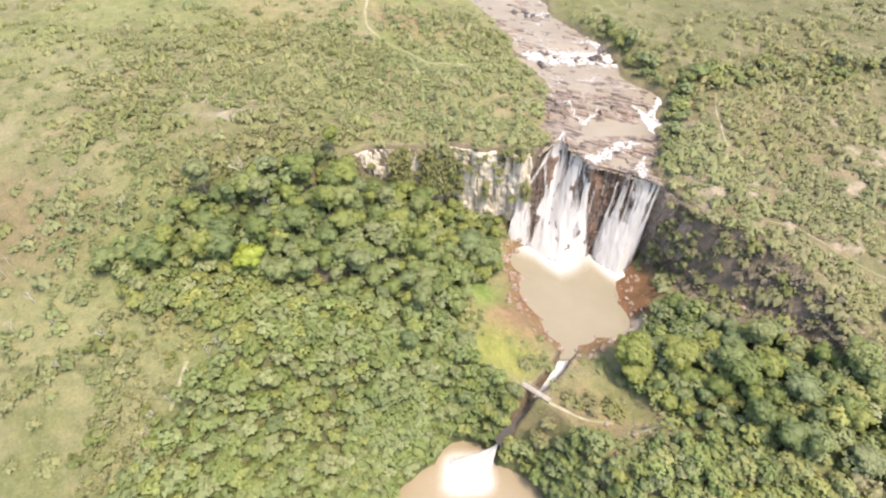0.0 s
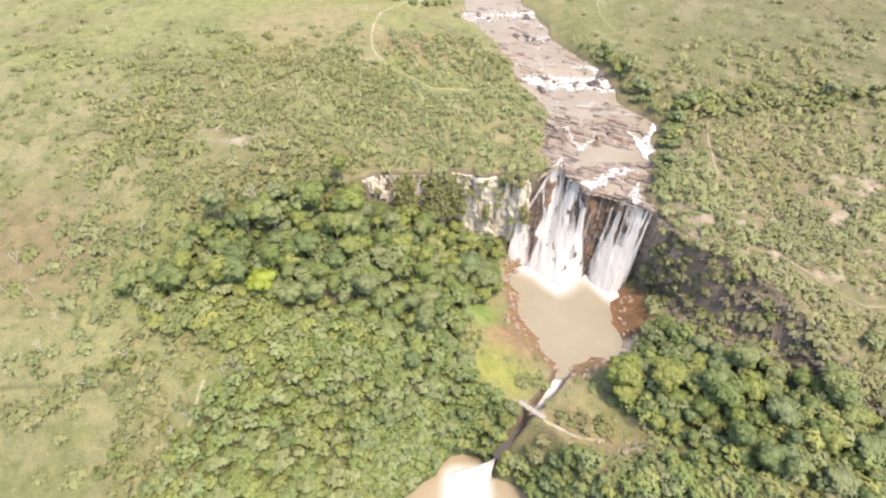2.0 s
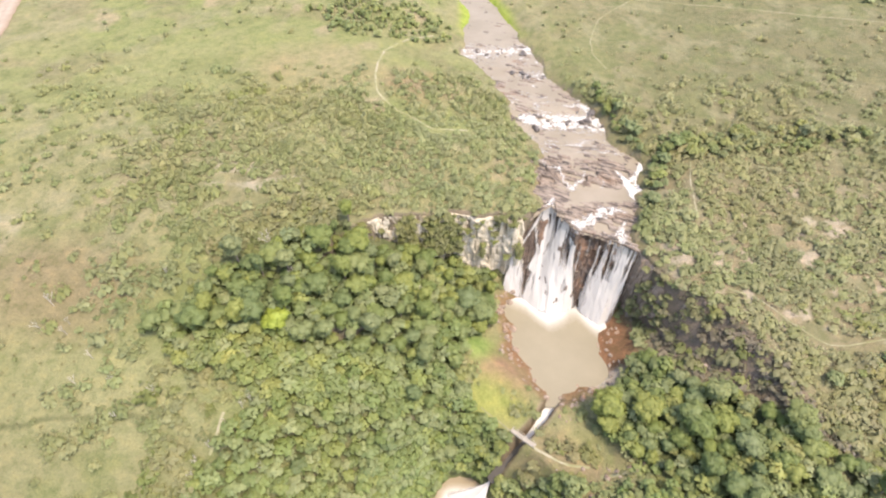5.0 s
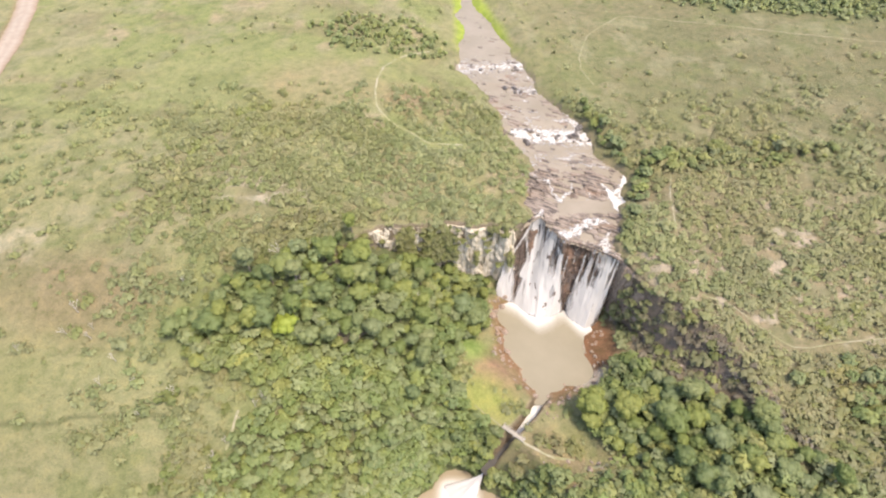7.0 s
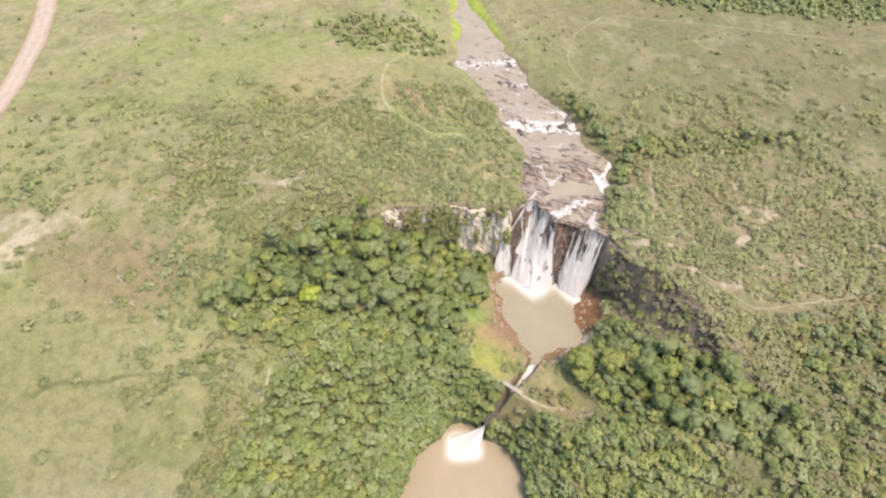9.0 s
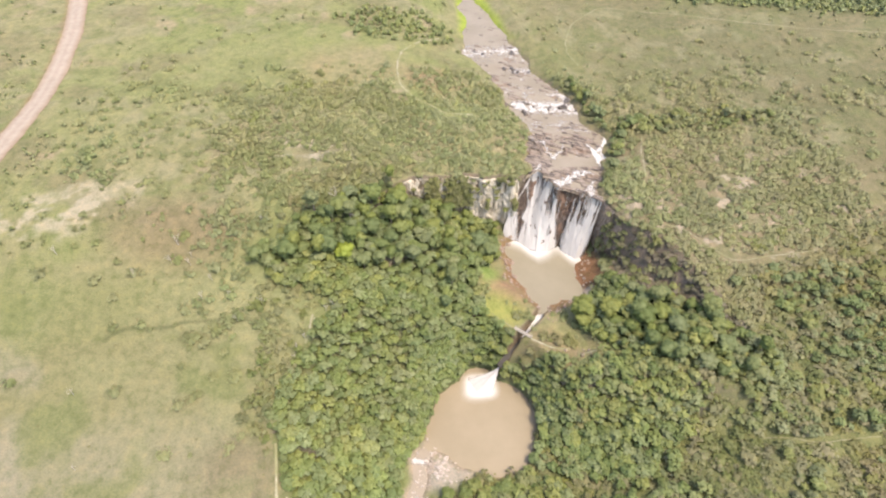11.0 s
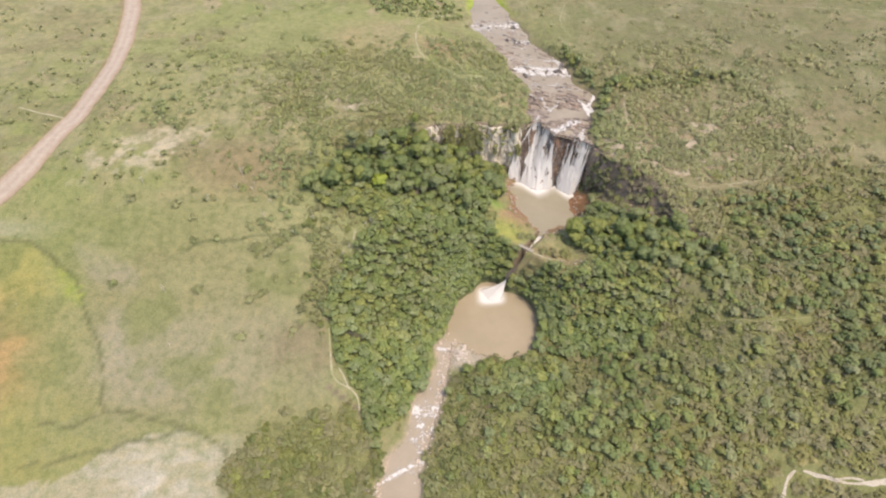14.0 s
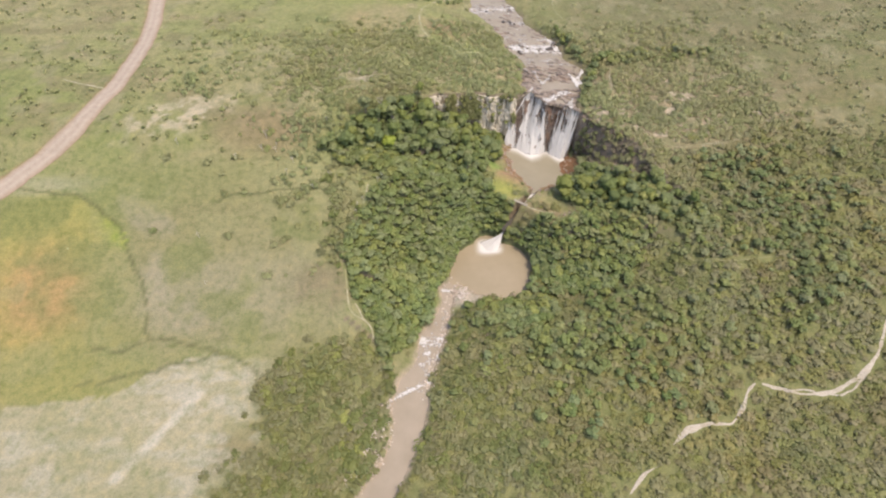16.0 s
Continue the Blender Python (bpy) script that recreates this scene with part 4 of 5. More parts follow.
# the small fall: a fan of water that spreads from the canyon's mouth to the pool
parts_v, parts_f, parts_c, parts_w, base = [], [], [], [], 0
for layer in range(2):
    s, q = np.meshgrid(np.linspace(0, 1, 60), np.linspace(0.02, 1, 50))
    turn = np.radians(np.interp(s, [0, 0.5, 1], [250, 222, 180]))
    n = fbm(s * 14 + 20 * layer, q * 14, 2.0, 161)
    reach = np.interp(s, [0, 0.25, 0.5, 0.8, 1], [9.0, 12.0, 13.5, 14.0, 14.0]) * q * (0.9 + 0.2 * fbm(s * 9, 0 * q, 2.0, 163))
    x, y = -21.2 + reach * np.cos(turn), -19.2 + reach * np.sin(turn)
    z = -11.7 - 8.95 * q**0.42 + (0.6 * (n - 0.5) * smooth(0.05, 0.3, q) + 0.15 * layer) * (1 - q)
    cov = 1.25 * (0.75 + 0.5 * n) * smooth(0, 0.1, s) * (1 - smooth(0.8, 1.0, s)) * (1 - 0.3 * smooth(0.85, 1.0, q))
    parts_v.append(np.stack([x, y, z], -1).reshape(-1, 3))
    parts_f.append(grid_faces(60, 50) + base)
    parts_c.append(cov.ravel())
    parts_w.append(np.stack([s * 9 + 31 * layer, q * 12, 0 * q], -1).reshape(-1, 3))
    base += 3000
me = mesh_from("waterfall", np.concatenate(parts_v), np.concatenate(parts_f), VEIL, True, [("veil", "FLOAT", np.concatenate(parts_c)), ("flow", "FLOAT_VECTOR", np.concatenate(parts_w))])
tagged(new("waterfall", me), "small white waterfall fanning out into a round pool", "waterfall", kind="stuff")


def white_sheet(name, x, y, height, cover, label, along=0.5, category="rapids"):
    """Torn foam that lies on a stretch of running water."""
    cov = cover(x, y)
    f = grid_faces(x.shape[1], x.shape[0])
    f = f[cov.ravel()[f].max(1) > 0.04]
    flow = np.stack([x * 1.1, y * along * 8, 0 * x], -1).reshape(-1, 3)
    me = mesh_from(name, np.stack([x, y, height(x, y)], -1).reshape(-1, 3), f, RAPID, True, [("veil", "FLOAT", cov.ravel()), ("flow", "FLOAT_VECTOR", flow)])
    return tagged(new(name, me), label, category, kind="stuff")


def upper_cover(x, y):
    """Where the upper river runs white."""
    def band(at, wide, slant=0.0):
        return np.exp(-(((y - at - slant * x) / wide) ** 2))
    n = fbm(x, y, 1.5, 131)
    w = fbm(x, y, 7, 132) - 0.5
    px, py = x + 2.4 * (fbm(x, y, 3, 134) - 0.5), y + 2.4 * (fbm(x, y, 3, 139) - 0.5)
    torn = smooth(0.28, 0.5, n)
    rapids = 1.15 * course(px, py, [(-2, 115, 2.2), (8, 113, 4.4), (18, 112, 4.6), (27, 111, 5.0), (33, 109, 3.5)]) * torn
    rapids = rapids + 1.0 * course(px, py, [(20, 123, 1.2), (26, 121.5, 2.6), (31, 116, 3.0)]) * torn
    upper = 1.0 * band(170, 4.0, 0.1) * smooth(0.32, 0.54, n) + 0.9 * band(148, 3.0) * smooth(-6, 4, x) * smooth(0.34, 0.54, n) + 0.4 * band(160, 2.0) * smooth(0.5, 0.6, n)
    chute = 1.4 * course(px, py, [(41.5, 85, 1.2), (41.5, 80, 2.6), (38.5, 74, 4.2), (37.5, 67.5, 3.2)]) * smooth(0.22, 0.42, n)
    chute = chute + 0.9 * course(px, py, [(31.5, 81, 0.5), (33.5, 76, 0.8), (35, 69, 1.4)])
    veins = 0.75 * course(px, py, [(9.3, 82, 0.3), (10, 77, 0.7), (13, 72.5, 1.2)]) + 0.85 * course(px, py, [(18.9, 82, 0.3), (17.5, 77.5, 0.5), (13.5, 73, 1.0)])
    veins = veins + 0.8 * course(px, py, [(1.2, 86, 0.4), (4, 83.5, 0.5), (9.5, 80.5, 0.5)]) + 0.6 * course(px, py, [(22, 80, 0.3), (25, 76, 0.35), (24, 73, 0.5)])
    lip = 1.15 * course(px, py, [(4.8, 66.5, 1.0), (2.5, 62.5, 1.5), (-1.5, 57.5, 1.5), (-6, 52, 1.2)]) * smooth(0.24, 0.44, n)
    lip = lip + 1.1 * course(px, py, [(29, 61, 1.0), (23, 60, 2.4), (18, 57.3, 2.0), (12.5, 54.5, 2.4), (10.5, 53, 2.2)]) * smooth(0.26, 0.46, n)
    lip = lip + 0.9 * course(px, py, [(30, 56, 0.5), (27, 52, 1.0), (26, 48, 2.4)]) * torn + 0.35 * (1 - smooth(0.5, 3.5, y - cliff_northing(x))) * smooth(0.46, 0.6, fbm(x, y, 5, 133)) * (x > 18)
    thin = 0.8 * course(px, py, [(2, 100, 0.4), (10, 97.2, 0.6), (20.5, 96.4, 0.7), (28, 92.5, 0.6), (36, 90.5, 0.6)]) * smooth(0.34, 0.5, n) + 0.4 * band(95 + 6 * w, 0.5, 0.08) * smooth(0.42, 0.6, n)
    thin = thin + (0.75 + 0.4 * smooth(116, 124, y)) * np.exp(-(((fbm(x * 0.3, y + 0.3 * x, 4.0, 136, 3) - 0.5) / 0.03) ** 2)) * smooth(88, 94, y) * smooth(0.4, 0.55, fbm(x, y, 6, 137))
    return 0.72 * np.clip(rapids + upper + veins + lip + thin, 0, 1.1) + 0.95 * np.clip(chute, 0, 1.1)


ys = np.arange(41, 180, 0.5)
ca, ha = river_axis(ys)
wx_ = ca[:, None] + (ha[:, None] + 0.5) * np.linspace(-1, 1, 90)
wy_ = np.repeat(ys[:, None], 90, 1)
white_sheet("white_water", wx_, wy_, lambda x, y: np.maximum(ledge_height(x, y), river_level(y) - 0.3) + 0.25, lambda x, y: upper_cover(x, y) * (y > cliff_northing(x) + 0.2),
            "foaming white rapids over river ledges")


def lower_cover(x, y):
    n = fbm(x, y, 2.0, 141)
    one = 1.1 * np.exp(-(((y + 56.8 + 0.15 * (x + 57)) / 1.0) ** 2)) * (x < -54)
    two = 0.9 * np.exp(-(((y + 87.5) / 2.2) ** 2)) * smooth(0.3, 0.5, n) + 0.5 * np.exp(-(((y + 94) / 5) ** 2)) * smooth(0.5, 0.62, n)
    three = 1.0 * np.exp(-(((y + 112.5 - 0.45 * (x + 76)) / 1.1) ** 2)) * smooth(0.28, 0.45, n)
    bits = 0.5 * smooth(0.6, 0.72, n) * smooth(-120, -112, y) * (1 - smooth(-70, -62, y)) * (x > -74)
    return np.clip(one + two + three + bits, 0, 1.1)


lx2, ly2, lz2 = ribbon([(a, b, c, w + 0.5) for a, b, c, w in LOWER_RIVER[:12]], 260, 44)
lift = np.repeat(lz2[:, :1], 44, 1) + 0.12
white_sheet("white_water", lx2, ly2, lambda x, y: lift, lower_cover, "small white riffles in the lower stream")


# ---- road and trails ----
def strip(name, line, half, mat, label, category, lift=0.12, step=1.2, across=5, wobble=0.25):
    pts = [(*a, 0, half) if len(a) == 2 else (a[0], a[1], 0, a[2]) for a in line]
    length = sum(math.dist(a[:2], b[:2]) for a, b in zip(line, line[1:]))
    x, y, _ = ribbon(pts, max(int(length / step), 4), across)
    if half < 1:
        x, y = x + 1.1 * (fbm(x, y, 5, 122) - 0.5), y + 1.1 * (fbm(x, y, 5, 123) - 0.5)
    c, m = (across - 1) / 2, np.arange(across)[None]
    w = (1 + wobble * 2 * (fbm(x[:, across // 2][:, None], y[:, across // 2][:, None], 4, 121) - 0.5)) + 0 * m
    x = x[:, across // 2][:, None] + (x - x[:, across // 2][:, None]) * w
    y = y[:, across // 2][:, None] + (y - y[:, across // 2][:, None]) * w
    z = ground_z(x, y) + lift - 0.1 * (np.abs(m - c) == c)
    me = mesh_from(name, np.stack([x, y, z], -1).reshape(-1, 3), grid_faces(across, x.shape[0]), mat, True, [("across", "FLOAT", (m / (across - 1) + 0 * x).ravel())])
    return tagged(new(name, me), label, category, kind="structure")


strip("road", ROAD, 5.7, ROAD_DIRT, "wide unpaved red gravel road", "road", 0.22, 2.0, 9, 0.12)
for line, half in TRAILS:
    strip("trail", line, half, TRAIL_DIRT, "narrow pale sandy footpath worn through grass", "trail")
for line in GULLIES:
    strip("gully", [(a, b, 0.8 * h) for a, b, h in line], 0.5, GULLY_SAND, "bleached washed-out sandy gully winding through scrub", "gully", 0.15, 0.8, 7, 0.5)


# ---- stones ----
def stone_mesh(seed, mat=BOULDER):
    r = random.Random(seed)
    bm = bmesh.new()
    bmesh.ops.create_icosphere(bm, subdivisions=2, radius=1.0)
    cuts = [(Vector((r.uniform(-1, 1), r.uniform(-1, 1), r.uniform(-0.4, 1))).normalized(), r.uniform(0.55, 0.85)) for _ in range(7)]
    for vert in bm.verts:
        p = vert.co.copy()
        for n, d in cuts:
            k = p.dot(n) - d
            if k > 0:
                p -= n * k
        vert.co = p * (1 + 0.16 * noise.noise(p * 2.3 + Vector((seed, 0, 0))))
    me = bpy.data.meshes.new("boulder")
    bm.to_mesh(me)
    bm.free()
    me.materials.append(mat)
    return me


STONES = [stone_mesh(k) for k in range(6)]
PALE_STONES = [stone_mesh(k, PALE_STONE) for k in range(6)]
WET_STONES = [stone_mesh(k, WET_STONE) for k in range(6)]


def boulders(count, place, size, label, group, surface=None, stones=STONES):
    """Stones laid where place() says, each a thing of its own."""
    done, tries = 0, 0
    while done < count and tries < count * 60:
        tries += 1
        spot = place()
        if spot is None:
            continue
        x, y = spot
        s = size * (0.35 + random.random() ** 2 * 1.1)
        z = float(surface(x, y)) if surface else float(ground_z(x, y))
        ob = new("boulder", stones[random.randrange(6)])
        ob.matrix_basis = Matrix.LocRotScale((x, y, z + 0.12 * s), Euler((random.uniform(-0.3, 0.3), random.uniform(-0.3, 0.3), random.uniform(0, 6.3))),
                                             (s, s * random.uniform(0.6, 1.0), s * random.uniform(0.45, 0.8)))
        tagged(ob, label, "boulder", group)
        done += 1


def pool_rim():
    a, d = random.uniform(0, 6.28), random.uniform(10, 28)
    x, y = 4 + d * math.cos(a), 22 + d * math.sin(a)
    p = float(waters(np.array(x), np.array(y))[0])
    return (x, y) if -0.6 < p < 4.5 and y < 44 - 0.5 * max(x, 0) else None


def west_shore():
    x, y = random.uniform(-21, -9), random.uniform(18, 47)
    p = float(waters(np.array(x), np.array(y))[0])
    return (x, y) if -0.5 < p < 5 else None


def low_bar():
    x, y = random.gauss(-50, 3.5), random.gauss(-62, 5.5)
    p = waters(np.array(x), np.array(y))
    return (x, y) if -0.4 < p[2] < 9 and p[3] > -0.8 else None


def low_bank():
    y = random.uniform(-160, -58)
    x = random.uniform(-108, -50)
    p = waters(np.array(x), np.array(y))
    axis = float(np.interp(y, [-162, -142, -133, -122, -112, -100, -86, -76, -64], [-93, -82, -79, -78, -76, -70, -66, -60.5, -57]))
    if y > -118:
        want = x > axis - 2 and -3.2 < p[3] < 2.2
    else:
        want = x < axis and -0.8 < p[3] < 9
    return (x, y) if want and p[2] > 0 else None


def flank_spot():
    x, y = random.uniform(36, 66), random.uniform(-18, 30)
    return (x, y) if float(east_slope(np.array(x), np.array(y))) > 0.8 else None


def rapid_spot():
    k = random.random()
    if k < 0.6:
        return random.uniform(-4, 32), random.uniform(107, 119)
    if k < 0.85:
        return random.uniform(-20, 6), random.uniform(165, 174)
    return random.uniform(-4, 12), random.uniform(145, 150)


boulders(80, pool_rim, 0.9, "brown angular boulder on the plunge pool shore", "plunge pool boulders")
boulders(34, west_shore, 1.5, "orange-brown boulder at the waterfall's foot", "plunge pool boulders")
boulders(46, low_bar, 0.95, "pale grey stone on the lower pool's gravel bar", "gravel bar stones", None, PALE_STONES)
boulders(90, low_bank, 0.9, "pale stone in the shallow lower stream", "stream stones", lambda x, y: np.maximum(ground_z(x, y), waters(np.array(x), np.array(y))[4] - 0.1), PALE_STONES)
boulders(56, rapid_spot, 1.5, "dark wet boulder among white rapids", "rapid boulders", lambda x, y: ledge_height(np.array(x), np.array(y)) + 0.2, WET_STONES)
boulders(18, lambda: (random.uniform(-1, 9), random.uniform(-8, 1)), 0.8, "brown boulder beside the canyon stream", "canyon boulders")
boulders(26, flank_spot, 1.1, "grey-brown outcrop on the steep dry flank", "flank rocks")
boulders(22, lambda: (random.uniform(-4, 22), random.uniform(-31, -21)), 0.9, "weathered grey-brown rock on the grassy bench", "bench rocks")


def gravel(name, spots, mat, label):
    """Small stones in one mesh."""
    r = np.random.default_rng(len(spots))
    bm = bmesh.new()
    bmesh.ops.create_icosphere(bm, subdivisions=1, radius=1.0)
    bm.verts.index_update()
    v0, f0 = np.array([q.co[:] for q in bm.verts]), np.array([[q.index for q in g.verts] for g in bm.faces])
    bm.free()
    vs, fs = [], []
    for n, (x, y, z, s) in enumerate(spots):
        v = v0 * (1 + 0.3 * r.normal(size=(len(v0), 1)).clip(-1, 1)) * s * np.array([1, r.uniform(0.6, 1), r.uniform(0.4, 0.7)])
        vs.append(v + (x, y, z))
        fs.append(f0 + n * len(v0))
    return tagged(new(name, mesh_from(name, np.concatenate(vs), np.concatenate(fs), mat, False)), label, "gravel", kind="stuff")


pebbles = []
for place, count in ((low_bar, 200), (low_bank, 420)):
    got = 0
    while got < count:
        spot = place()
        if spot:
            p = waters(np.array(spot[0]), np.array(spot[1]))
            pebbles.append((*spot, max(float(ground_z(*spot)), float(p[4]) - 0.1), random.uniform(0.2, 0.6)))
            got += 1
gravel("gravel", pebbles, PALE_STONE, "pale small stones along the lower stream")


# ---- footbridge ----
def box_bm(sx, sy, sz, m=None, bm=None):
    bm = bm or bmesh.new()
    geo = bmesh.ops.create_cube(bm, size=1, matrix=(m or Matrix()) @ Matrix.Diagonal((sx, sy, sz, 1)))
    bmesh.ops.bevel(bm, geom=[e for e in bm.edges if all(v in set(geo["verts"]) for v in e.verts)], offset=min(sx, sy, sz) * 0.12, segments=1, affect="EDGES")
    return bm


def footbridge():
    root = new("footbridge")
    for s in (-0.6, 0.6):
        part("beam", box_bm(8.6, 0.22, 0.35, pose(0, s, -0.2)), TIMBER, root)
    for k in range(34):
        part("plank", box_bm(0.22, 1.5, 0.06, pose(-4.15 + 0.25 * k, random.uniform(-0.02, 0.02), 0.03)), TIMBER, root)
    for s in (-0.72, 0.72):
        for k in range(5):
            part("post", box_bm(0.12, 0.12, 1.1, pose(-4.0 + 2.0 * k, s, 0.5)), TIMBER, root)
        part("handrail", box_bm(8.4, 0.1, 0.1, pose(0, s, 1.08)), TIMBER, root)
    root.matrix_basis = pose(-11.7, -12.6, 3.1, 0, 0, -38)
    return tagged(root, "small weathered timber footbridge over the rock slot", "footbridge")


footbridge()


# ---- plants ----
def leaf_cloud(r, lobes, leaves, size, flat=0.8, low=-0.35, rise=0.5):
    """Leaf sprays on an uneven crown: quads (n, 4, 3) about the origin of the crown's base."""
    quads = []
    for _ in range(leaves):
        cx, cy, cz, rad = lobes[r.integers(len(lobes))]
        d = r.normal(size=3)
        d /= np.linalg.norm(d)
        d[2] = abs(d[2]) if d[2] < low else d[2]
        p = np.array([cx, cy, cz]) + d * rad * np.array([1, 1, flat]) * (0.76 + 0.38 * r.random())
        n = d + r.normal(size=3) * 0.32 + np.array([0, 0, rise])
        n /= np.linalg.norm(n)
        a = np.cross(n, r.normal(size=3))
        a /= np.linalg.norm(a) + 1e-9
        b = np.cross(n, a)
        s = size * (0.55 + 0.9 * r.random())
        quads.append([p - a * s * 0.5, p - b * s * 0.36 - n * s * 0.05, p + a * s * 0.5, p + b * s * 0.36 + n * s * 0.12])
    return np.array(quads)


def crown_lobes(r, radius, count, height, spread=0.62):
    lobes = [(0, 0, height, radius * 0.72)]
    for k in range(count):
        a = 6.283 * (k + r.random() * 0.7) / count
        q = radius * spread * (0.75 + 0.4 * r.random())
        lobes.append((q * math.cos(a), q * math.sin(a), height + radius * (r.random() - 0.55) * 0.5, radius * (0.28 + 0.3 * r.random())))
    return lobes


def crown_normals(v, lobes, r, up=0.35, loose=0.22):
    """Leaf sprays catch the light by where they sit on the crown: away from the nearest lobe's heart, a little upwards."""
    hearts = np.array([k[:3] for k in lobes])
    d = v[:, None] - hearts[None]
    near = np.argmin(np.linalg.norm(d, axis=2) / np.array([k[3] for k in lobes]), axis=1)
    n = d[np.arange(len(v)), near]
    n = n / (np.linalg.norm(n, axis=1)[:, None] + 1e-6) + np.array([0, 0, up]) + loose * r.normal(size=v.shape)
    return n / (np.linalg.norm(n, axis=1)[:, None] + 1e-6)


def crown_core(lobes, shrink=0.9, flat=0.8):
    """Low inner bodies of the crown, so that it is not hollow."""
    bm = bmesh.new()
    for x, y, z, rad in lobes:
        bmesh.ops.create_icosphere(bm, subdivisions=1, radius=rad * shrink, matrix=Matrix.Translation((x, y, z)) @ Matrix.Diagonal((1, 1, flat, 1)))
    v = np.array([q.co[:] for q in bm.verts])
    bm.verts.index_update()
    f = np.array([[q.index for q in face.verts] for face in bm.faces])
    bm.free()
    return v, f


def tapered(bm, a, b, ra, rb, sides=6):
    a, b = Vector(a), Vector(b)
    q = (b - a).to_track_quat("Z", "Y").to_matrix().to_4x4()
    m = Matrix.Translation((a + b) / 2) @ q
    bmesh.ops.create_cone(bm, cap_ends=True, segments=sides, radius1=ra, radius2=rb, depth=(b - a).length, matrix=m)


def tree(seed, radius, height, leaves, mat, label):
    """A broadleaf tree: tapered trunk with limbs under an uneven crown."""
    r = np.random.default_rng(seed)
    root = new("tree")
    bm = bmesh.new()
    fork = height * 0.5
    tapered(bm, (0, 0, -1.5), (0.1, 0.05, fork), 0.26, 0.17, 8)
    lobes = crown_lobes(r, radius, 7, height - radius * 0.75)
    lobes += [(0.55 * x, 0.55 * y, z - radius * 0.7, rad * 1.1) for x, y, z, rad in lobes[1::2]]
    for x, y, z, rad in lobes[1:6]:
        tapered(bm, (0.1, 0.05, fork - 0.3), (x * 0.8, y * 0.8, z - rad * 0.2), 0.12, 0.04)
    part("trunk", bm, BARK, root, "grey-brown trunk and limbs")
    q = leaf_cloud(r, lobes, leaves, 0.62, 0.8, -0.35, 0.8)
    v0, f0 = crown_core(lobes)
    n = len(v0)
    f = np.concatenate([np.concatenate([f0, f0[:, 2:]], 1), np.arange(len(q) * 4).reshape(-1, 4) + n])
    me = bpy.data.meshes.new("crown")
    v = np.concatenate([v0, q.reshape(-1, 3)])
    me.from_pydata(v.tolist(), [], [list(dict.fromkeys(a)) for a in f.tolist()])
    me.polygons.foreach_set("use_smooth", [True] * len(me.polygons))
    me.materials.append(mat)
    me.normals_split_custom_set_from_vertices(crown_normals(v, lobes, r))
    crown = new("crown", me)
    crown.parent = root
    return tagged(root, label, "tree", "forest trees")


def open_spot(x, y):
    """Away from the footbridge, the gravel bar and the red bank."""
    return (np.hypot(x + 11.7, y + 12.6) > 4.2) & (blob(x, y, -47, -62, 13, 8, 10, 0.3) < 0.4) & (blob(x, y, 24, 23, 6, 12, 0, 0.3) < 0.4) & (blob(x, y, -18, 11, 10, 6, -30, 0.3) < 0.4) & (blob(x, y, -20, -2, 8, 5, -40, 0.3) < 0.4) & (blob(x, y, -25, 18, 4, 4, 0, 0.3) < 0.4)


def clear_of_water(x, y):
    p1, can, p2, low, *_ = waters(x, y)
    c, h = river_axis(y)
    north = y > cliff_northing(x)
    return np.where(north, np.abs(x - c) - h > 0.8, (p1 > 4.5) & (can > 1.0) & (p2 > 0.8) & (low > 1.5) & open_spot(x, y))


def scatter(n, x0, x1, y0, y1, chance, spacing, seed):
    """Random places kept with the given chance and at least spacing apart."""
    r = np.random.default_rng(seed)
    x, y = r.uniform(x0, x1, n), r.uniform(y0, y1, n)
    ok = (r.random(n) < chance(x, y)) & clear_of_water(x, y)
    x, y, ok = x[ok], y[ok], ok[ok]
    ok = off_trails(x, y) > max(0.35 * spacing, 2.1)
    x, y = x[ok], y[ok]
    taken, keep = {}, []
    for k, (a, b) in enumerate(zip(x, y)):
        i, j = int(a // spacing), int(b // spacing)
        near = (q for di in (-1, 0, 1) for dj in (-1, 0, 1) for q in taken.get((i + di, j + dj), ()))
        if all((a - x[q]) ** 2 + (b - y[q]) ** 2 > spacing**2 for q in near):
            taken.setdefault((i, j), []).append(k)
            keep.append(k)
    return x[keep], y[keep]


def off_cliff(x, y, gap=1.5):
    return np.abs(y - cliff_northing(x)) > gap


tx, ty = scatter(14000, -145, 95, -50, 56, lambda x, y: (high_forest(x, y) > 0.5) & (y < cliff_northing(x) - np.interp(x, [-67, -64, -62, -54, -51, -31, -28, -12, -8, -7], [-3, 4, 9, 9, 4, 4, 7, 6, 4, -3])), 3.4, 201)
GREEN_LABELS = ["dark green broadleaf tree in dense gorge forest", "mid-green rounded broadleaf tree in gorge forest", "tall spreading green tree in gorge forest",
                "bluish green broadleaf tree in dense forest", "light green young broadleaf tree", "dense green tree on the gorge slope"]
MODELS = [tree(300 + k, 2.6 + 0.35 * (k % 4), 6.6 + 0.8 * (k % 5), 760, FOREST_LEAF, GREEN_LABELS[k]) for k in range(6)]
order = np.random.default_rng(8).permutation(len(tx))[:300]
used = set()
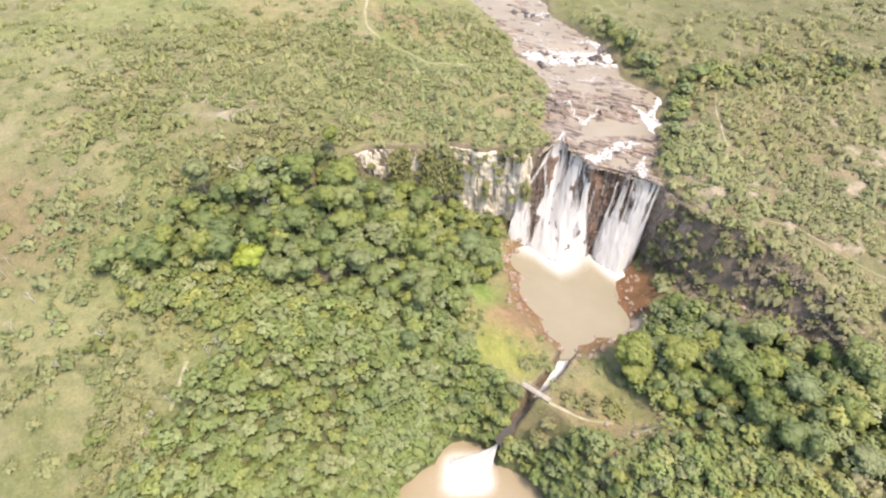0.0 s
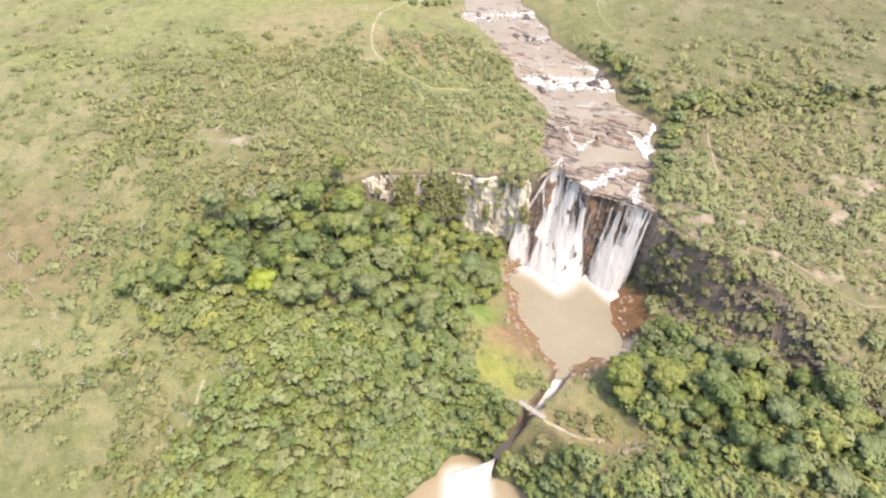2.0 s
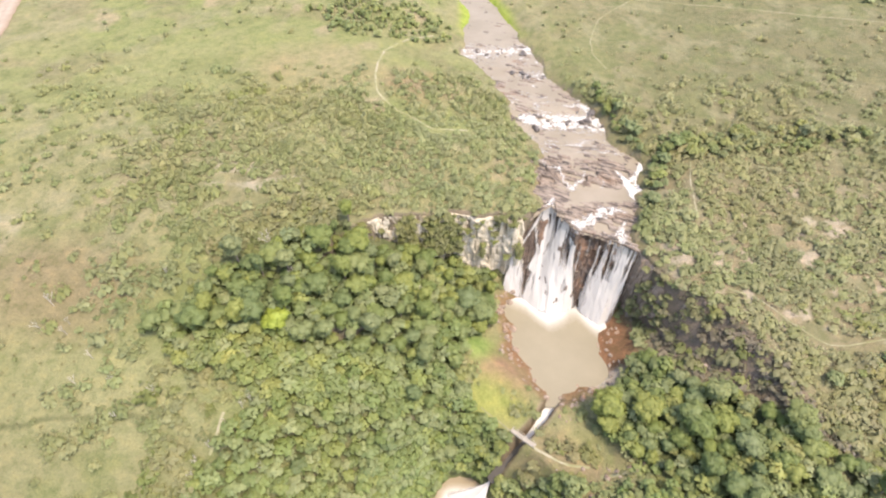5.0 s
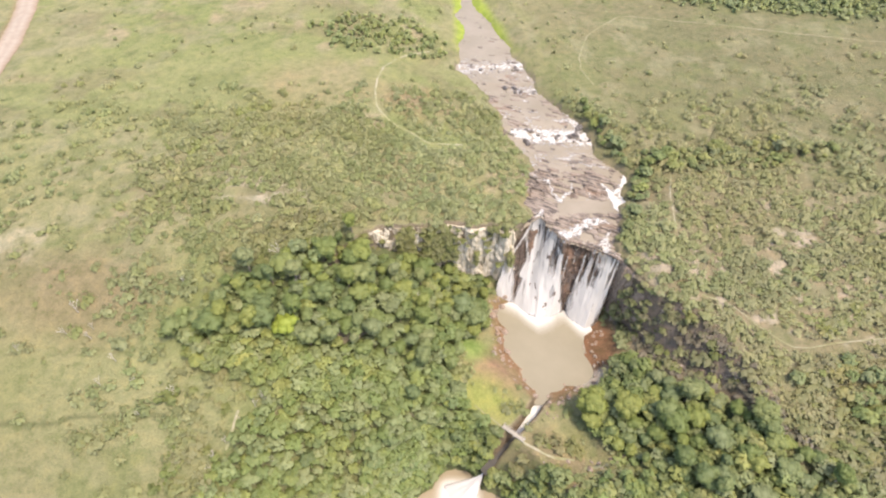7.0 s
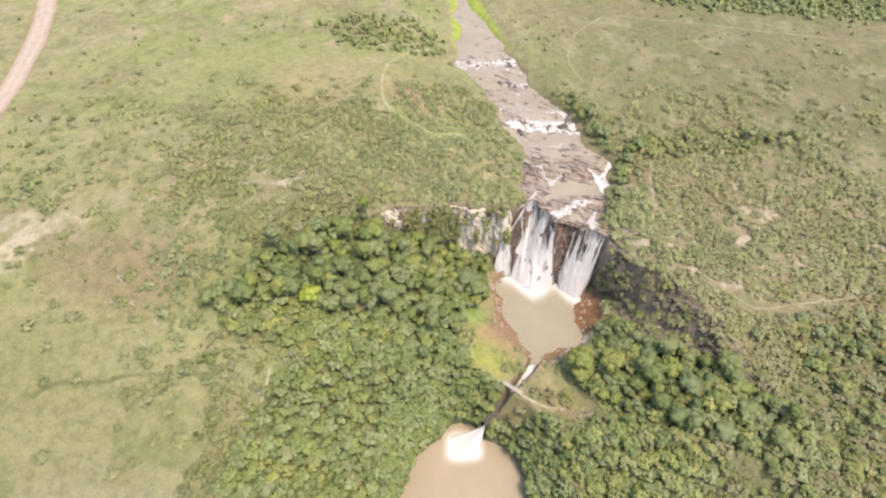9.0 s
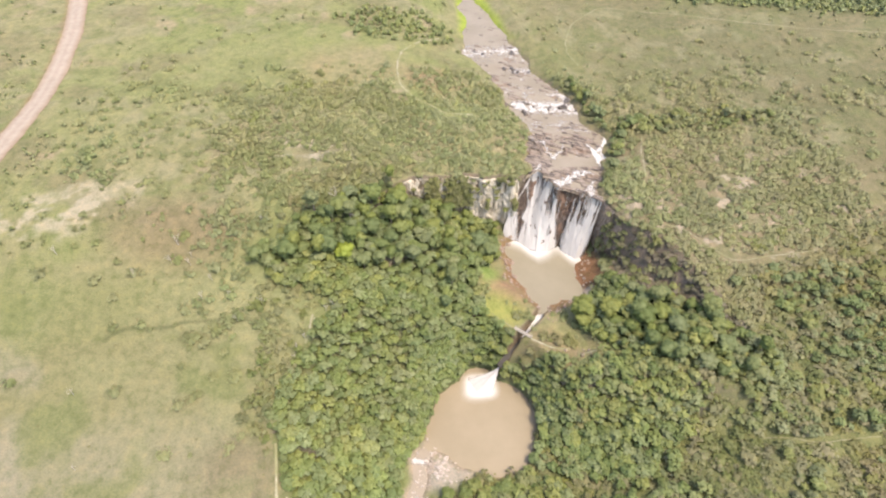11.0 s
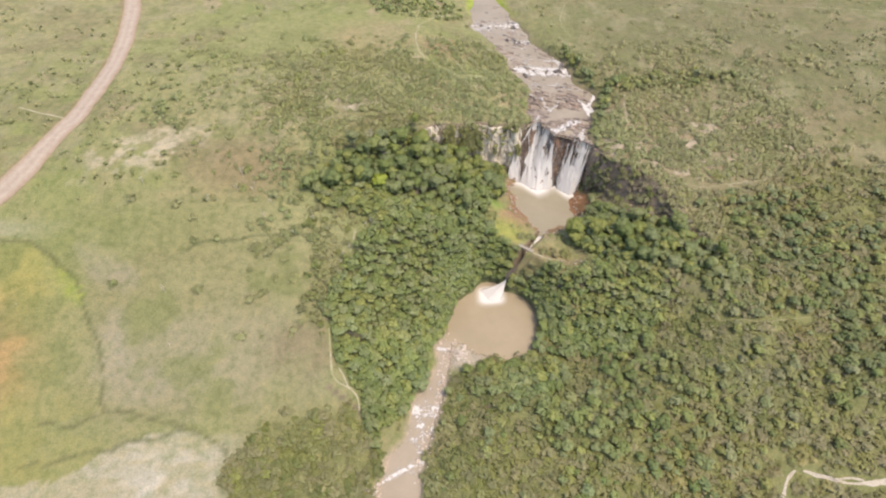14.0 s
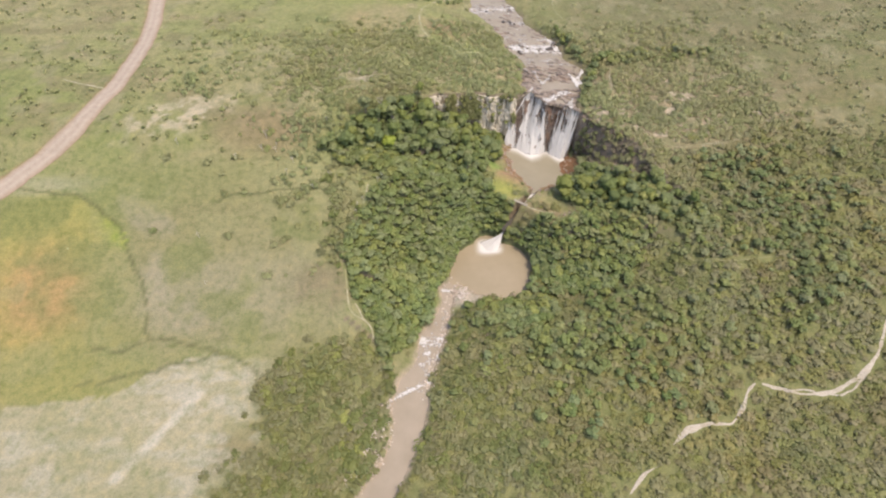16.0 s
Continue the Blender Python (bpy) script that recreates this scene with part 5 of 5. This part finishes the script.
for k in order:
    a, b = tx[k], ty[k]
    n = random.randrange(6)
    s = random.choice((random.uniform(0.55, 0.85), random.uniform(0.8, 1.3)))
    m = Matrix.LocRotScale((a, b, float(ground_z(a, b)) - 0.1), Euler((random.uniform(-0.06, 0.06), random.uniform(-0.06, 0.06), random.uniform(0, 6.3))),
                           (s, s, s * random.uniform(0.85, 1.15)))
    if n in used:
        copy_thing(MODELS[n], m)
    else:
        MODELS[n].matrix_basis = m
        used.add(n)
yellow = tree(340, 4.2, 8.6, 1100, YELLOW_LEAF, "bright yellow-green tree standing out of dark forest")
yellow.matrix_basis = pose(-86.5, 12, float(ground_z(-86.5, 12)))


def plant_mass(name, templates, x, y, scale, tints, label, category, height=None):
    """Many small plants in one mesh; templates are (verts, faces), tints a colour for each plant."""
    allv, allf, allt, alln, base = [], [], [], [], 0
    r = np.random.default_rng(len(x))
    which, turn, z = r.integers(len(templates), size=len(x)), r.uniform(0, 6.283, len(x)), ground_z(x, y) if height is None else height
    for t, (v, f, nor) in enumerate(templates):
        k = np.nonzero(which == t)[0]
        c, s = np.cos(turn[k])[:, None], np.sin(turn[k])[:, None]
        sc = scale[k][:, None]
        tall = r.uniform(0.8, 1.25, len(k))[:, None]
        px = (v[None, :, 0] * c - v[None, :, 1] * s) * sc + x[k][:, None]
        py = (v[None, :, 0] * s + v[None, :, 1] * c) * sc + y[k][:, None]
        pz = v[None, :, 2] * sc * tall + z[k][:, None]
        allv.append(np.stack([px, py, pz], -1).reshape(-1, 3))
        allf.append((f[None] + (np.arange(len(k)) * len(v))[:, None, None]).reshape(-1, f.shape[1]) + base)
        allt.append(np.repeat(tints[k], len(v), 0))
        alln.append(np.stack([nor[None, :, 0] * c - nor[None, :, 1] * s, nor[None, :, 0] * s + nor[None, :, 1] * c, nor[None, :, 2] + 0 * c], -1).reshape(-1, 3))
        base += len(k) * len(v)
    me = mesh_from(name, np.concatenate(allv), np.concatenate(allf), MIXED_LEAF, True, [("tint", "FLOAT_COLOR", np.concatenate(allt))], np.concatenate(alln))
    return tagged(new(name, me), label, category, kind="stuff")


def shrub_template(seed, leaves, radius=1.0, height=1.0, size=0.55, lobes=4, bodies=3, up=1.5):
    r = np.random.default_rng(seed)
    lb = crown_lobes(r, radius, lobes, height * 0.62, 0.6)
    q = leaf_cloud(r, lb, leaves, size, 0.75, -0.2, 1.7)
    core = []
    for cx, cy, cz, rad in lb[:bodies]:
        for k in range(4):
            a0, a1 = k * 1.5708, (k + 1) * 1.5708
            core.append([[cx, cy, cz + rad * 0.7], [cx + rad * 0.72 * math.cos(a0), cy + rad * 0.72 * math.sin(a0), cz - rad * 0.2],
                         [cx + rad * 0.8 * math.cos((a0 + a1) / 2), cy + rad * 0.8 * math.sin((a0 + a1) / 2), cz - rad * 0.9],
                         [cx + rad * 0.72 * math.cos(a1), cy + rad * 0.72 * math.sin(a1), cz - rad * 0.2]])
    q = np.concatenate([q, np.array(core)])
    v = q.reshape(-1, 3)
    return v, np.arange(len(q) * 4).reshape(-1, 4), crown_normals(v, lb, r, up, 0.15)


def tints(x, y, palette, seed, even=0.28):
    r = np.random.default_rng(seed)
    p = np.array(palette)
    k = np.clip((0.55 * fbm(x, y, 30, seed) + 0.45 * r.random(len(x))) * 1.5 - 0.25, 0, 0.999) * (len(p) - 1)
    i = k.astype(int)
    f = (k - i)[:, None]
    c = (1 - even) * (p[i] * (1 - f) + p[np.minimum(i + 1, len(p) - 1)] * f) + even * p.mean(0)
    c = c * r.uniform(0.86, 1.16, (len(x), 1))
    c = c * (1 + 0.22 * (fbm(x, y, 18, seed + 7) - 0.5))[:, None] * (1 + np.array([0.22, 0.0, -0.1]) * (fbm(x, y, 34, seed + 9) - 0.5)[:, None])
    return c * np.stack([1 + 0.04 * smooth(20, 70, x), 1 + 0 * x, 1 + 0.08 * smooth(20, 70, x)], 1)


WOOD = [shrub_template(400 + k, 112, 1.0, 2.0, 0.4, 6, 3, 0.8) for k in range(5)]
BUSH = [shrub_template(420 + k, 38, 1.0 + 0.1 * k, 0.5 + 0.05 * k, 0.4, 5, 3) for k in range(6)]
TUFT = [shrub_template(440 + k, 10, 1.0, 0.9, 0.85, 2, 1) for k in range(5)]
FOREST_TINT = [(0.142, 0.175, 0.0751), (0.149, 0.186, 0.0616), (0.195, 0.22, 0.103), (0.164, 0.198, 0.0695), (0.215, 0.235, 0.0774), (0.191, 0.207, 0.0988)]
SCRUB_TINT = [(0.122, 0.137, 0.0508), (0.133, 0.149, 0.0479), (0.164, 0.166, 0.0762), (0.184, 0.174, 0.087), (0.156, 0.168, 0.0508), (0.194, 0.187, 0.0725)]
FLANK_TINT = [(0.118, 0.112, 0.06), (0.15, 0.13, 0.084), (0.18, 0.154, 0.108), (0.13, 0.128, 0.062), (0.186, 0.168, 0.098)]
DRY_TINT = [(0.154, 0.174, 0.0706), (0.182, 0.198, 0.0823), (0.21, 0.214, 0.102), (0.225, 0.22, 0.116), (0.19, 0.214, 0.069)]

# the forest past the gorge trees
rest = np.setdiff1d(np.arange(len(tx)), order)
wx, wy = scatter(24000, -130, 58, -110, 20, lambda x, y: (low_forest(x, y) > 0.45) & (high_forest(x, y) < 0.5) & (y < cliff_northing(x)), 1.75, 211)
vx, vy = scatter(14000, -145, 95, -50, 56, lambda x, y: (high_forest(x, y) > 0.5) & (y < cliff_northing(x) - np.interp(x, [-67, -64, -62, -54, -51, -31, -28, -12, -8, -7], [-4, 3, 6, 6, 3, 3, 4, 4, 3, -4])), 2.3, 216)
ex_, ey_ = scatter(9000, -64, 2, -46, -6, lambda x, y: (waters(x, y)[2] < 11) & (np.hypot(x + 24.5, y + 22.5) > 3.5) & ((x < -18) | (y < -24.5)), 1.25, 220)
wx, wy = np.r_[wx, tx[rest], vx, ex_], np.r_[wy, ty[rest], vy, ey_]
r = np.random.default_rng(5)
plant_mass("woodland", WOOD, wx, wy, 1.4 + 1.6 * r.random(len(wx)) ** 1.4, tints(wx, wy, FOREST_TINT, 221, -0.25), "dense green woodland of low broadleaf trees on the slopes", "woodland")
fx, fy = scatter(30000, -420, 420, 170, 420, lambda x, y: np.maximum.reduce([0.9 * blob(x, y, -67, 190, 33, 19, -12, 0.4), 0.95 * far_wood(x, y), 0.5 * blob(x, y, -200, 330, 200, 40)]), 2.7, 212)
plant_mass("far_woodland", TUFT, fx, fy, r.uniform(1.5, 2.8, len(fx)), tints(fx, fy, FOREST_TINT, 222), "dark green thickets far out on the plateau", "woodland")

def dry_flank(x, y):
    """1 where half-bare grey-brown bushes grow below the eastern rim."""
    d = cliff_northing(x) - y
    return smooth(33, 38, x) * (1 - smooth(74, 92, x)) * smooth(1.0, 4.0, d) * (1 - smooth(26, 36, d))


def scrub_chance(x, y):
    slope = np.maximum.reduce([0.22 * east_slope(x, y), blob(x, y, -90, 42, 22, 8, 30, 0.3), 0.4 * blob(x, y, 0, -23, 18, 8, -22, 0.3), 0.35 * blob(x, y, -113, -28, 9, 36, 0, 0.5)])
    want = np.maximum(scrub(x, y), slope)
    return np.where(high_forest(x, y) < 0.4, np.clip(want * (0.45 + 0.9 * fbm(x, y, 14, 231)), 0, 1), 0) * ((x > 33) | (x < -66) | off_cliff(x, y))

sx, sy = scatter(31000, -180, 230, -215, 62, scrub_chance, 2.0, 213)
kx, ky = scatter(2600, 31, 68, -22, 44, lambda x, y: 0.2 * smooth(0.42, 0.6, fbm(x, y, 7, 234)) * smooth(-15, -9, y - cliff_northing(x)) * (y < cliff_northing(x) + 1), 1.5, 218)
mx, my = scatter(4200, 31, 96, -44, 44, lambda x, y: 0.55 * dry_flank(x, y) * (0.4 + 0.6 * fbm(x, y, 6, 237)) * (high_forest(x, y) < 0.4), 1.5, 238)
kx, ky = np.r_[kx, mx], np.r_[ky, my]
zx, zy = scatter(9000, -60, 170, -150, 0, lambda x, y: scrub(x, y) * smooth(0.36, 0.62, fbm(x, y, 26, 232)) * smooth(-175, -60, y - 0.45 * np.abs(x - 20)) * 0.8, 2.6, 219)
ox, oy = scatter(3000, 30, 130, 55, 135, lambda x, y: np.maximum(0.9 * blob(x, y, 92, 91, 34, 6, 4, 0.5, 0.9), ((x - river_axis(y)[0] - river_axis(y)[1]) < 7) * smooth(0.4, 0.55, fbm(x, y, 9, 233))), 2.4, 236)
zx, zy = np.r_[zx, ox], np.r_[zy, oy]
plant_mass("scrub_trees", WOOD, zx, zy, 1.3 + 1.6 * r.random(len(zx)) ** 1.5, tints(zx, zy, FOREST_TINT, 229, -0.2), "low crooked trees among savanna scrub", "woodland")
plant_mass("scrub", BUSH, sx, sy, 1.1 + 2.2 * r.random(len(sx)) ** 1.6, tints(sx, sy, SCRUB_TINT, 223, -0.1), "thick grey-green savanna scrub on the gorge slopes", "scrub")
plant_mass("flank_scrub", BUSH, kx, ky, 0.8 + 1.5 * r.random(len(kx)) ** 1.5, tints(kx, ky, FLANK_TINT, 239, -0.2), "half-bare grey-brown bushes on the rocky gorge flank", "scrub")

def plateau_chance(x, y):
    c, h = river_axis(y)
    north = y > cliff_northing(x) - 2
    west = 0.85 * blob(x, y, -100, 78, 120, 42, 0, 0.4) + 0.3
    belt = np.maximum(1.0 * blob(x, y, 95, 90, 32, 12, 0, 0.5), 0.95 * ((x - c - h > 0) & (x - c - h < 14) & (y > 48) & (y < 135)))
    belt = np.maximum(belt, 0.9 * ((c - h - x > 1) & (c - h - x < 12) & (y > 62) & (y < 125)))
    patchy = smooth(0.36, 0.6, fbm(x, y, 22, 241))
    west = np.maximum(west, 0.9 * blob(x, y, 90, 30, 65, 70, 0, 0.4))
    base = np.where(north, west * (0.35 + 0.65 * patchy), 0.3 * patchy)
    base = np.maximum(base, 0.8 * belt)
    road = np.hypot(np.abs(x - np.interp(y, [-10, 8, 27, 54, 106, 181, 224, 420], [-296, -276, -262, -250, -248, -261, -276, -330])), 0) < 10
    base = base * (1 - 0.75 * smooth(110, 170, y)) * (0.25 + 0.75 * smooth(0.4, 0.58, fbm(x, y, 9, 243)))
    base = base * (1 - 0.5 * smooth(115, 170, -x))
    base = np.maximum(base, 0.85 * blob(x, y, 95, 90, 34, 9, 0, 0.5))
    base = base * (1 - 0.85 * np.maximum(east_slope(x, y), dry_flank(x, y))) * (1 - 0.8 * smooth(0.51, 0.63, fbm(x, y, 12, 244)) * (x > 40))
    base = base * (1 - 0.85 * np.maximum(blob(x, y, -104, 63, 13, 5.5, -10, 0.4, 1.0), blob(x, y, -207, 32, 22, 9, 20, 0.4, 1.0)))
    return base * (1 - 0.92 * pasture(x, y)) * (high_forest(x, y) < 0.4) * (low_forest(x, y) < 0.5) * (scrub(x, y) < 0.5) * ((x > 42) | (x < -66) | off_cliff(x, y, 0.3)) * ~road

bx, by = scatter(64000, -400, 330, -60, 300, plateau_chance, 1.8, 214)
qx, qy = scatter(26000, -150, 150, -60, 140, lambda x, y: plateau_chance(x, y) ** 0.5 * (0.35 + 0.65 * blob(x, y, 90, 35, 60, 70, 0, 0.4)), 1.7, 217)
bx, by = np.r_[bx, qx], np.r_[by, qy]
near = (bx > -220) & (bx < 190) & (by < 175)
plant_mass("savanna_shrubs", BUSH, bx[near], by[near], 0.8 + 1.8 * r.random(near.sum()) ** 1.6, tints(bx[near], by[near], DRY_TINT, 224), "grey-green savanna shrubs scattered in dry grass", "shrubs")
plant_mass("far_shrubs", TUFT, bx[~near], by[~near], r.uniform(0.7, 1.6, (~near).sum()), tints(bx[~near], by[~near], DRY_TINT, 225), "low shrubs scattered far out on the plateau", "shrubs")

def tuft_chance(x, y):
    return (0.5 + 0.5 * fbm(x, y, 9, 251)) * (1 - 0.75 * pasture(x, y)) * (high_forest(x, y) < 0.3) * (low_forest(x, y) < 0.4) * off_cliff(x, y, 0.6)

ux, uy = scatter(4500, -200, 170, -100, 170, tuft_chance, 1.3, 215)
plant_mass("grass_tufts", TUFT, ux, uy, r.uniform(0.25, 0.6, len(ux)), tints(ux, uy, [(0.12, 0.125, 0.055), (0.16, 0.15, 0.07), (0.2, 0.18, 0.095), (0.16, 0.18, 0.06)], 226), "tufts of dry and green savanna grass", "grass")
def cling(name, x0, x1, count, depth, lean, bar, label, seed, palette=SCRUB_TINT):
    """Bushes rooted on the ledges of a cliff."""
    k = np.random.default_rng(seed)
    x, v = k.uniform(x0, x1, count), k.random(count) ** 0.8
    keep = (vnoise(x, v * 10, 6, seed + 1) + 0.3 * v > bar) | ((v < 0.12) & (vnoise(x, v, 3, seed + 2) > 0.25))
    keep &= (k.random(count) < 0.05) | ((np.abs(x + 58) > 6) & (np.abs(x + 20) > 9) & (np.abs(x + 44) > 2)) | ((v < 0.1) & (vnoise(x, v, 4, seed + 3) > 0.45))
    x, v = x[keep], v[keep]
    y = cliff_northing(x)
    slope = (cliff_northing(x + 0.3) - y) / 0.3
    nx, ny = slope / np.hypot(1, slope), -1 / np.hypot(1, slope)
    out = 1.0 + lean * v
    z = ground_z(x - nx * 1.5, y - ny * 1.5) - 0.6 - v * np.interp(x, *depth)
    return plant_mass(name, BUSH, x + nx * out, y + ny * out, k.uniform(0.7, 1.7, len(x)), tints(x, y, palette, seed), label, "bushes", z)


cling("cliff_bushes", -66, -9, 1000, ([-66, -9], [16, 16]), 2.3, 0.5, "green bushes clinging to ledges of the pale cliff", 77)
cling("cliff_bushes", 34, 50, 120, ([32, 38, 44, 50], [24, 20, 10, 7]), 3.6, 0.42, "dusty bushes clinging to the shaded cliff", 87, DRY_TINT)


def dead_tree(seed, height):
    r = random.Random(seed)
    bm = bmesh.new()

    def grow(a, d, length, rad, level):
        b = a + d * length
        tapered(bm, a, b, rad, rad * 0.6, 5)
        if level < 3:
            for _ in range(3):
                n = (d + Vector((r.uniform(-1, 1), r.uniform(-1, 1), r.uniform(-0.1, 0.6))) * 0.75).normalized()
                grow(b, n, length * r.uniform(0.55, 0.8), rad * 0.6, level + 1)

    grow(Vector((0, 0, -0.6)), Vector((0.05, 0.05, 1)).normalized(), height * 0.4, 0.16, 0)
    root = new("dead_tree")
    part("trunk", bm, DEAD_WOOD, root)
    return tagged(root, "leafless bleached dead tree with forked branches", "dead tree", "dead trees")


PALE_BUSHES = [(-118.5, -7.5, 0.6), (-91, -9, 0.55), (-93, -11.5, 0.5), (-103.5, -25, 0.55), (-104.5, -27.5, 0.45), (-88, -24, 0.5), (-83, -24.5, 0.4), (-97, -15.5, 0.35), (-84, 28, 0.6), (-122, 25, 0.5), (-143, -5, 0.5), (-128, -14, 0.5),
               (-187, -38, 0.6), (-180, -63, 0.4), (-205, 14, 0.6), (-158, 10, 0.6), (-150, 12, 0.45), (-172, 5, 0.5), (-140, 2, 0.5), (-132, -4, 0.45)]
snag = dead_tree(9, 6.5)
for n, (a, b, s) in enumerate([(-91, 34, 1.3), (-90.5, -10, 0.6), (-156, 17, 0.7), (-150, 9, 0.5), (-118, -8, 0.45), (-44, 30, 0.7), (-101, -21, 0.4)] + PALE_BUSHES):
    m = Matrix.LocRotScale((a, b, float(ground_z(a, b))), Euler((0, 0, n * 1.7)), (s, s, s))
    if n:
        copy_thing(snag, m)
    else:
        snag.matrix_basis = m
